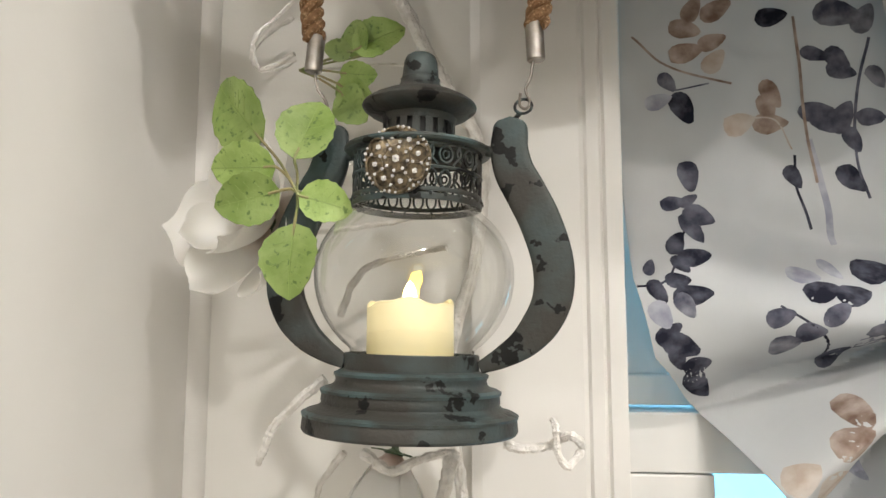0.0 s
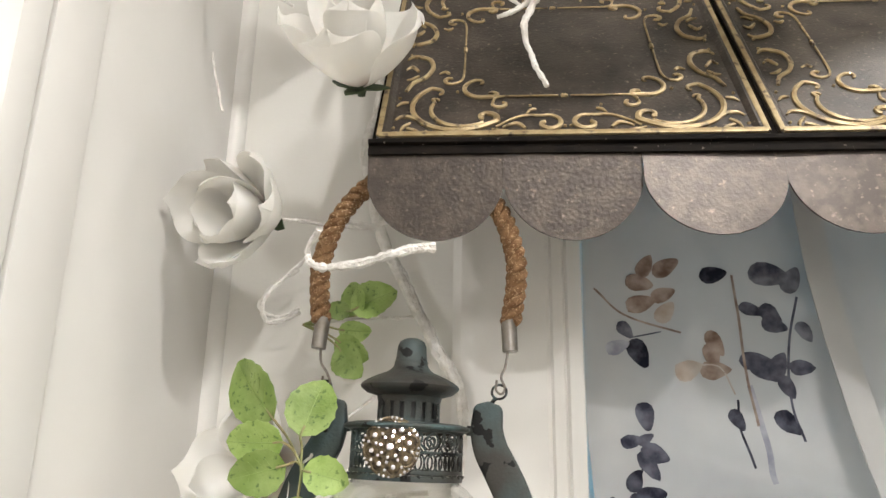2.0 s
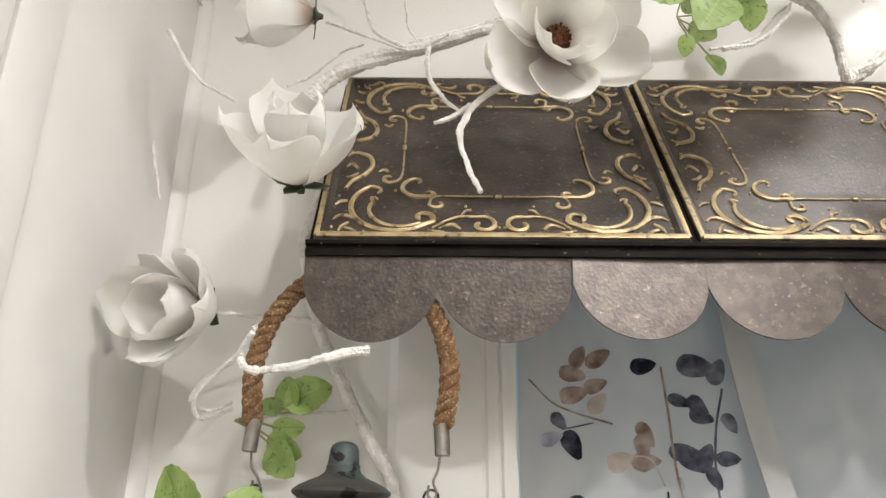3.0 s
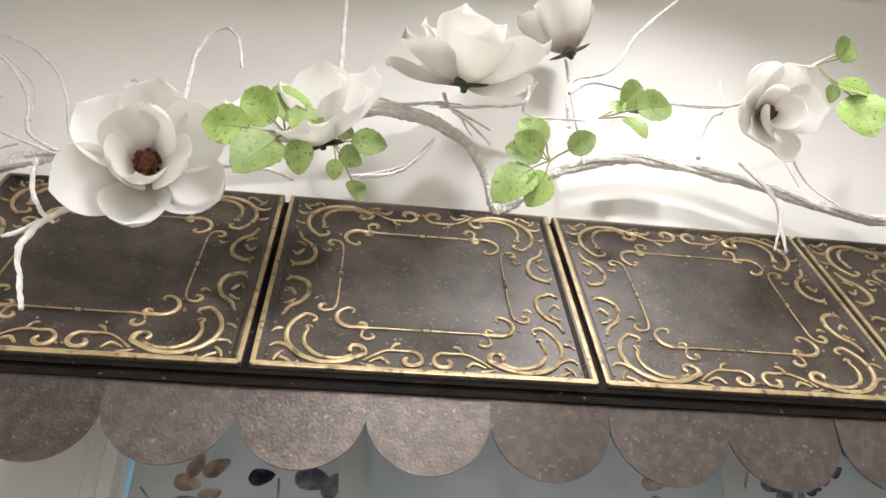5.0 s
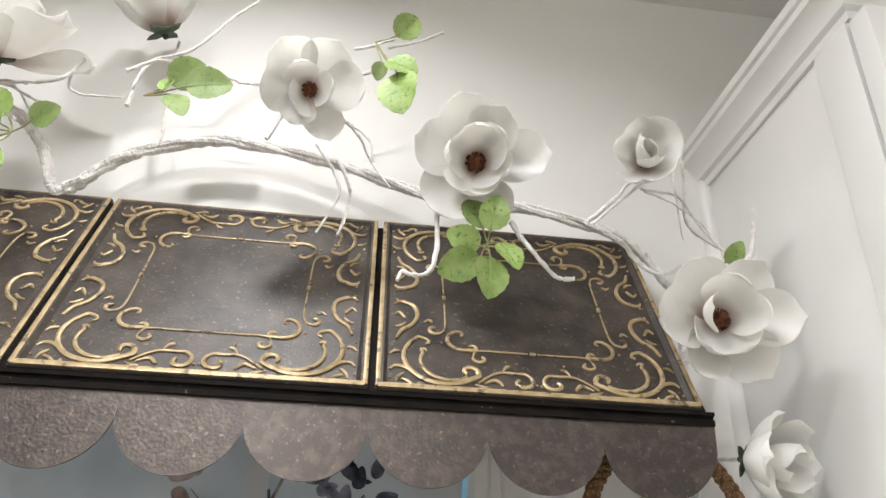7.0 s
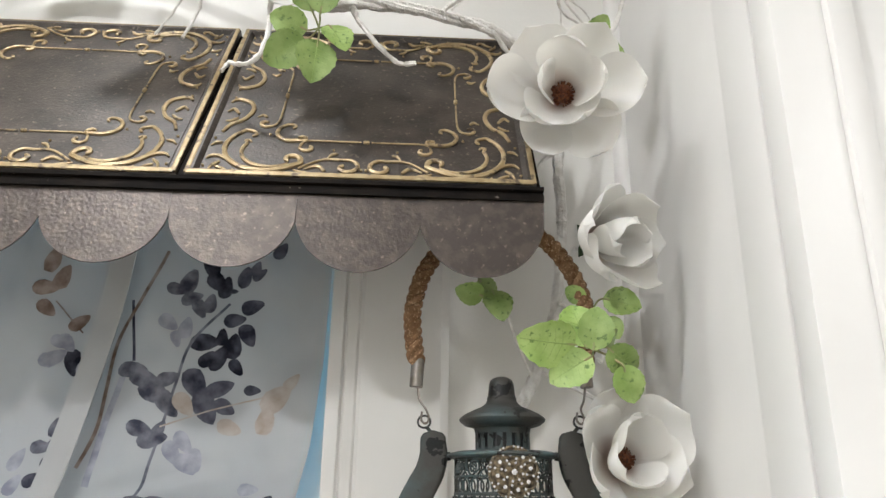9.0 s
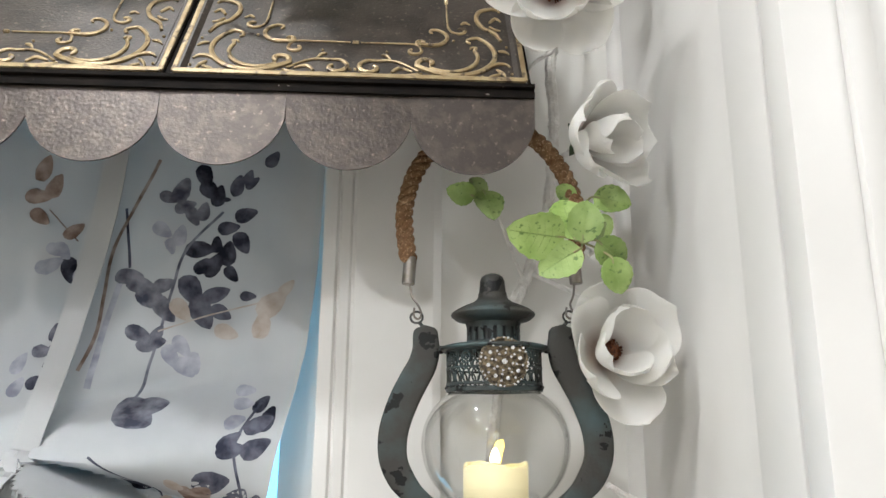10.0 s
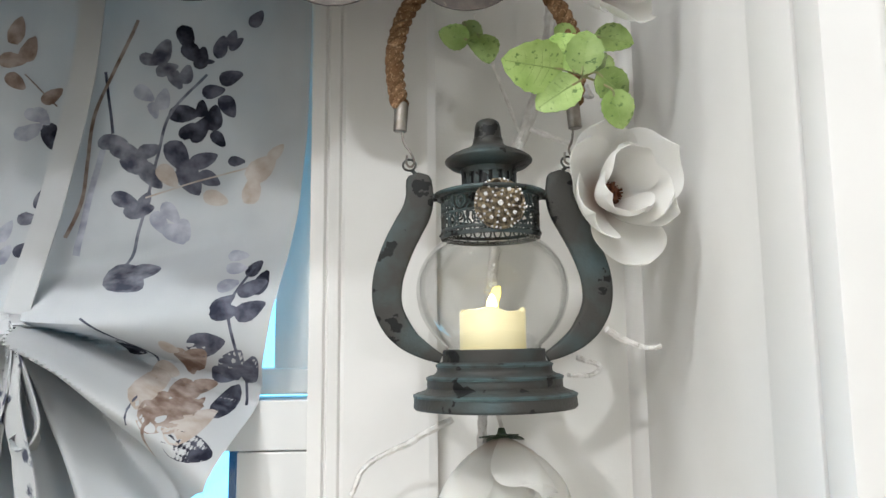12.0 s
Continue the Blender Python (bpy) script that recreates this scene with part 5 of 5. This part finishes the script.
def prints(ink, rows):
    for x, z, size, angle in rows:
        c, s = math.cos(radians(angle)), math.sin(radians(angle))
        size *= 1.04
        w = 0.30 + 0.08 * noise.noise(Vector((x * 90, z * 90, 0)))
        pts = []
        for k in range(14):
            a = 2 * math.pi * k / 14
            rr = 1 + 0.09 * noise.noise(Vector((x * 200 + k, z * 200, 1)))
            px, pz = 0.52 * size * math.cos(a) * rr, size * w * math.sin(a) * rr * (1 - 0.36 * math.cos(a))
            pts.append((x + px * c - pz * s, z + px * s + pz * c))
        patch(ink, pts)


def print_stem(ink, r, pts):
    q = [Vector((x, 0, z)) for x, z in pts]
    q = smooth_path(q, 8)
    for k in range(len(q) - 1):
        d = (q[k + 1] - q[k]).normalized()
        n = Vector((-d.z, 0, d.x)) * r * 0.5
        a, b = q[k] - d * 0.0003, q[k + 1]
        patch(ink, [(v.x, v.z) for v in (a - n, b - n, b + n, a + n)])


prints('t', [(0.87, 1.879, 0.025, -50), (0.917, 1.857, 0.025, -20), (0.953, 1.865, 0.028, 80), (0.962, 1.886, 0.033, 40), (0.976, 1.903, 0.02, 50), (0.872, 1.675, 0.032, -70), (0.889, 1.711, 0.016, -20), (0.916, 1.644, 0.031, 30), (0.875, 1.69, 0.024, -20), (0.256, 1.949, 0.023, 50), (0.273, 1.894, 0.025, 25), (0.278, 1.627, 0.026, 40), (0.306, 1.621, 0.034, 10)])
prints('g', [(0.74, 1.938, 0.02, -30), (0.734, 1.92, 0.024, 0), (0.769, 1.915, 0.02, 70), (0.721, 1.823, 0.022, 60), (0.723, 1.8, 0.02, 60), (0.846, 1.961, 0.022, -35), (0.856, 1.944, 0.017, -70), (0.864, 1.956, 0.022, 80), (0.864, 1.832, 0.024, -60), (0.874, 1.842, 0.025, -50), (0.886, 1.826, 0.022, -70), (0.878, 1.821, 0.024, -40), (0.943, 1.799, 0.019, 0), (0.943, 1.786, 0.019, 0), (0.938, 1.769, 0.019, 20), (0.738, 1.922, 0.025, 30), (0.748, 1.937, 0.022, -50), (0.209, 1.915, 0.022, 20), (0.199, 1.737, 0.022, -60), (0.306, 1.767, 0.023, -10)])
prints('g', [(0.328, 1.772, 0.019, -50), (0.338, 1.634, 0.021, 60), (0.349, 1.622, 0.021, -60), (0.171, 1.995, 0.024, 30)])
prints('b', [(0.718, 2.026, 0.028, 75), (0.731, 2.007, 0.026, 70), (0.716, 1.995, 0.026, 0), (0.756, 1.959, 0.022, 40), (0.72, 1.973, 0.022, -40), (0.898, 1.698, 0.024, -80), (0.909, 1.701, 0.027, 30), (0.897, 1.672, 0.026, -30), (0.898, 1.654, 0.037, 10), (0.911, 1.675, 0.024, 10), (0.884, 1.659, 0.024, -80), (0.908, 1.652, 0.026, 60), (0.17, 1.967, 0.026, -20), (0.233, 1.977, 0.026, -10), (0.255, 1.966, 0.023, 20), (0.233, 1.957, 0.028, 15), (0.259, 1.993, 0.028, 30), (0.239, 1.994, 0.023, 60), (0.3, 1.919, 0.025, -60), (0.296, 1.907, 0.023, -80)])
prints('b', [(0.298, 1.894, 0.027, 5), (0.312, 1.651, 0.028, 35), (0.33, 1.681, 0.026, 60), (0.322, 1.671, 0.022, 50)])
prints('d', [(0.752, 1.854, 0.018, 75), (0.742, 1.835, 0.02, 0), (0.754, 1.823, 0.022, 60), (0.861, 2.006, 0.028, 70), (0.849, 1.997, 0.02, -20), (0.866, 1.988, 0.022, 20), (0.875, 1.977, 0.022, -60), (0.885, 1.983, 0.02, 80), (0.817, 1.912, 0.028, 0), (0.83, 1.903, 0.03, -15), (0.841, 1.89, 0.033, -30), (0.854, 1.879, 0.03, -50), (0.852, 1.904, 0.022, 20), (0.831, 1.854, 0.025, -20), (0.844, 1.845, 0.027, 10), (0.849, 1.854, 0.019, 60), (0.841, 1.775, 0.043, -25), (0.854, 1.783, 0.032, 10), (0.217, 1.931, 0.018, -50), (0.177, 1.81, 0.027, 50)])
prints('d', [(0.181, 1.796, 0.032, -70), (0.194, 1.775, 0.013, 70), (0.217, 1.744, 0.02, -60), (0.356, 1.985, 0.037, -10), (0.375, 1.98, 0.027, 60), (0.382, 1.93, 0.02, -60), (0.287, 1.715, 0.021, 10), (0.352, 1.723, 0.026, 20)])
prints('n', [(0.755, 1.839, 0.022, 60), (0.74, 1.805, 0.018, 30), (0.918, 2.013, 0.023, 75), (0.929, 2.022, 0.017, 70), (0.933, 2.016, 0.017, 40), (0.953, 2.044, 0.02, 60), (0.929, 1.981, 0.023, 20), (0.912, 1.966, 0.022, 10), (0.927, 1.95, 0.025, -60), (0.879, 1.899, 0.033, -60), (0.891, 1.876, 0.033, -60), (0.904, 1.896, 0.028, 20), (0.91, 1.877, 0.022, -30), (0.961, 1.767, 0.027, 30), (0.937, 1.751, 0.022, 40), (0.94, 1.743, 0.024, 10), (0.961, 1.745, 0.027, 30), (0.965, 1.732, 0.03, 15), (0.923, 1.714, 0.032, 10), (0.942, 1.695, 0.032, 50)])
prints('n', [(0.958, 1.69, 0.027, 60), (0.93, 1.685, 0.024, -10), (0.231, 1.851, 0.025, -80), (0.218, 1.829, 0.02, 10), (0.23, 1.831, 0.016, 30), (0.238, 1.818, 0.025, -20), (0.231, 1.808, 0.027, -60), (0.336, 1.951, 0.023, -20), (0.353, 1.945, 0.025, -50), (0.355, 1.936, 0.023, -15), (0.335, 1.903, 0.027, 0), (0.345, 1.895, 0.034, -30), (0.354, 1.898, 0.027, 60), (0.362, 1.879, 0.022, -60), (0.377, 1.897, 0.022, 0), (0.281, 1.735, 0.02, 20), (0.302, 1.724, 0.02, 0), (0.319, 1.737, 0.022, 40), (0.335, 1.706, 0.022, 30), (0.363, 1.732, 0.026, 20)])
prints('k', [(0.757, 1.917, 0.026, -75), (0.788, 1.96, 0.01, 0), (0.883, 2.022, 0.026, -70), (0.89, 2.006, 0.025, -45), (0.899, 2.001, 0.023, 80), (0.908, 1.997, 0.008, 0), (0.885, 1.942, 0.028, 5), (0.901, 1.948, 0.017, 90), (0.913, 1.939, 0.025, 85), (0.888, 1.925, 0.019, 50), (0.9, 1.927, 0.028, 60), (0.918, 1.917, 0.019, -50), (0.937, 1.894, 0.016, 0), (1.0, 1.902, 0.02, 10), (0.96, 1.786, 0.019, 50), (0.968, 1.772, 0.024, 70), (0.936, 1.662, 0.029, 60), (0.92, 1.626, 0.039, -20), (0.848, 1.711, 0.021, -15), (0.304, 1.986, 0.025, 10)])
prints('k', [(0.229, 1.909, 0.028, -65), (0.314, 1.849, 0.02, -60), (0.217, 1.795, 0.02, 60), (0.23, 1.783, 0.025, 10), (0.218, 1.777, 0.016, -50), (0.223, 1.752, 0.028, 10), (0.214, 1.764, 0.018, 0), (0.198, 1.755, 0.02, -60), (0.191, 1.744, 0.018, 10), (0.204, 1.723, 0.022, 40), (0.213, 1.714, 0.027, -20), (0.211, 1.704, 0.018, -60), (0.226, 1.699, 0.02, 20), (0.23, 1.684, 0.029, -40), (0.36, 1.847, 0.027, -40), (0.361, 1.771, 0.032, 10), (0.314, 1.754, 0.026, 15), (0.335, 1.751, 0.026, 10)])
print_stem('b', 0.0014, [(0.728, 1.981), (0.747, 1.962), (0.761, 1.948)])
print_stem('b', 0.0035, [(0.836, 2.038), (0.817, 1.99), (0.798, 1.943), (0.794, 1.892), (0.791, 1.853), (0.779, 1.816)])
print_stem('n', 0.003, [(0.806, 1.984), (0.816, 1.921)])
print_stem('g', 0.006, [(0.808, 1.904), (0.797, 1.853), (0.789, 1.799)])
print_stem('d', 0.0028, [(0.905, 1.983), (0.872, 1.942), (0.86, 1.899), (0.85, 1.848), (0.839, 1.804), (0.823, 1.772)])
print_stem('n', 0.0026, [(0.96, 1.789), (0.943, 1.751), (0.949, 1.703), (0.952, 1.656)])
print_stem('t', 0.0016, [(0.85, 1.857), (0.897, 1.874), (0.945, 1.886), (0.972, 1.894)])
print_stem('n', 0.002, [(0.82, 1.737), (0.847, 1.719), (0.867, 1.698), (0.87, 1.647)])
print_stem('b', 0.003, [(0.897, 1.672), (0.885, 1.647), (0.882, 1.616)])
print_stem('b', 0.0024, [(0.321, 1.985), (0.324, 1.932), (0.326, 1.89), (0.332, 1.844)])
print_stem('g', 0.0055, [(0.328, 1.88), (0.336, 1.839), (0.344, 1.794)])
print_stem('n', 0.0024, [(0.378, 1.963), (0.366, 1.916), (0.364, 1.866), (0.373, 1.831)])
print_stem('k', 0.0022, [(0.316, 1.867), (0.316, 1.839), (0.328, 1.807)])
print_stem('b', 0.002, [(0.189, 1.971), (0.216, 1.946), (0.269, 1.929)])
print_stem('d', 0.0014, [(0.222, 1.924), (0.251, 1.93)])
print_stem('k', 0.0018, [(0.226, 1.809), (0.214, 1.777), (0.202, 1.762), (0.176, 1.759)])
print_stem('t', 0.0014, [(0.276, 1.898), (0.302, 1.897), (0.314, 1.872)])
print_stem('k', 0.0018, [(0.282, 1.743), (0.306, 1.726), (0.334, 1.702)])

for ink, m in INK.items():
    bmesh.ops.recalc_face_normals(m, faces=m.faces)
    tagged(part("leaf_print", m, PRINTS[ink], CUR, "watercolour leaf print on the cloth"), kind="stuff")


def ribbon(path, width, across, name="ribbon_tie", label="pale ribbon tie of the same cloth"):
    bm = bmesh.new()
    q = smooth_path(path, 8)
    ac = Vector(across)
    rows = []
    for i, p in enumerate(q):
        d = (q[min(i + 1, len(q) - 1)] - q[max(i - 1, 0)]).normalized()
        w = (ac - d * ac.dot(d)).normalized() * width / 2
        n = d.cross(w).normalized() * 0.0007
        rows.append([bm.verts.new(v) for v in (p - w - n, p + w - n, p + w + n, p - w + n)])
    for a, b in zip(rows, rows[1:]):
        for k in range(4):
            bm.faces.new((a[k], a[(k + 1) % 4], b[(k + 1) % 4], b[k]))
    bm.faces.new(rows[0][::-1])
    bm.faces.new(rows[-1])
    bmesh.ops.recalc_face_normals(bm, faces=bm.faces)
    return part(name, bm, CLOTH if name == "ribbon_tie" else PRINTED, CUR, label)


for s in (-1, 1):
    kx = CX + s * KN
    ribbon([(CX + s * 0.205, 0.185, 2.088), (CX + s * 0.20, 0.178, 1.97), (CX + s * 0.183, 0.170, 1.85), (kx + s * 0.004, 0.160, 1.765), (kx, 0.158, 1.742)], 0.024, (1, 0, 0))
    bm = bmesh.new()
    bmesh.ops.create_icosphere(bm, subdivisions=3, radius=1)
    for v in bm.verts:
        k = 1 + 0.14 * math.sin(7 * math.atan2(v.co.z, v.co.x) + 2 * v.co.y) + 0.08 * noise.noise(v.co * 3)
        v.co = Vector((kx - s * 0.004 + v.co.x * 0.016 * k, 0.156 + v.co.y * 0.011 * k, 1.728 + v.co.z * 0.014 * k))
    part("knot", bm, PRINTED, CUR, "gathered cloth knot")
    for dx, loop in ((0.020, 0.075), (-0.016, 0.085)):
        ribbon([(kx, 0.150, 1.725), (kx + s * dx * 0.8, 0.138, 1.70), (kx + s * dx * 1.6, 0.140, 1.725 - loop), (kx + s * dx * 0.9, 0.146, 1.725 - loop * 1.25), (kx + s * dx * 0.1, 0.150, 1.725 - loop * 0.7), (kx, 0.152, 1.722)], 0.034, (0.5, -0.8, 0.2), "bow_loop", "soft bow loop of printed cloth")
    ribbon([(kx - s * 0.006, 0.150, 1.720), (kx - s * 0.012, 0.142, 1.66), (kx - s * 0.02, 0.146, 1.58), (kx - s * 0.018, 0.15, 1.53)], 0.034, (1, 0.3, 0), "bow_tail", "hanging bow tail")
    ribbon([(kx + s * 0.004, 0.148, 1.720), (kx + s * 0.012, 0.136, 1.665), (kx + s * 0.030, 0.134, 1.60), (kx + s * 0.034, 0.140, 1.54)], 0.030, (0.8, -0.6, 0), "bow_tail", "hanging bow tail")
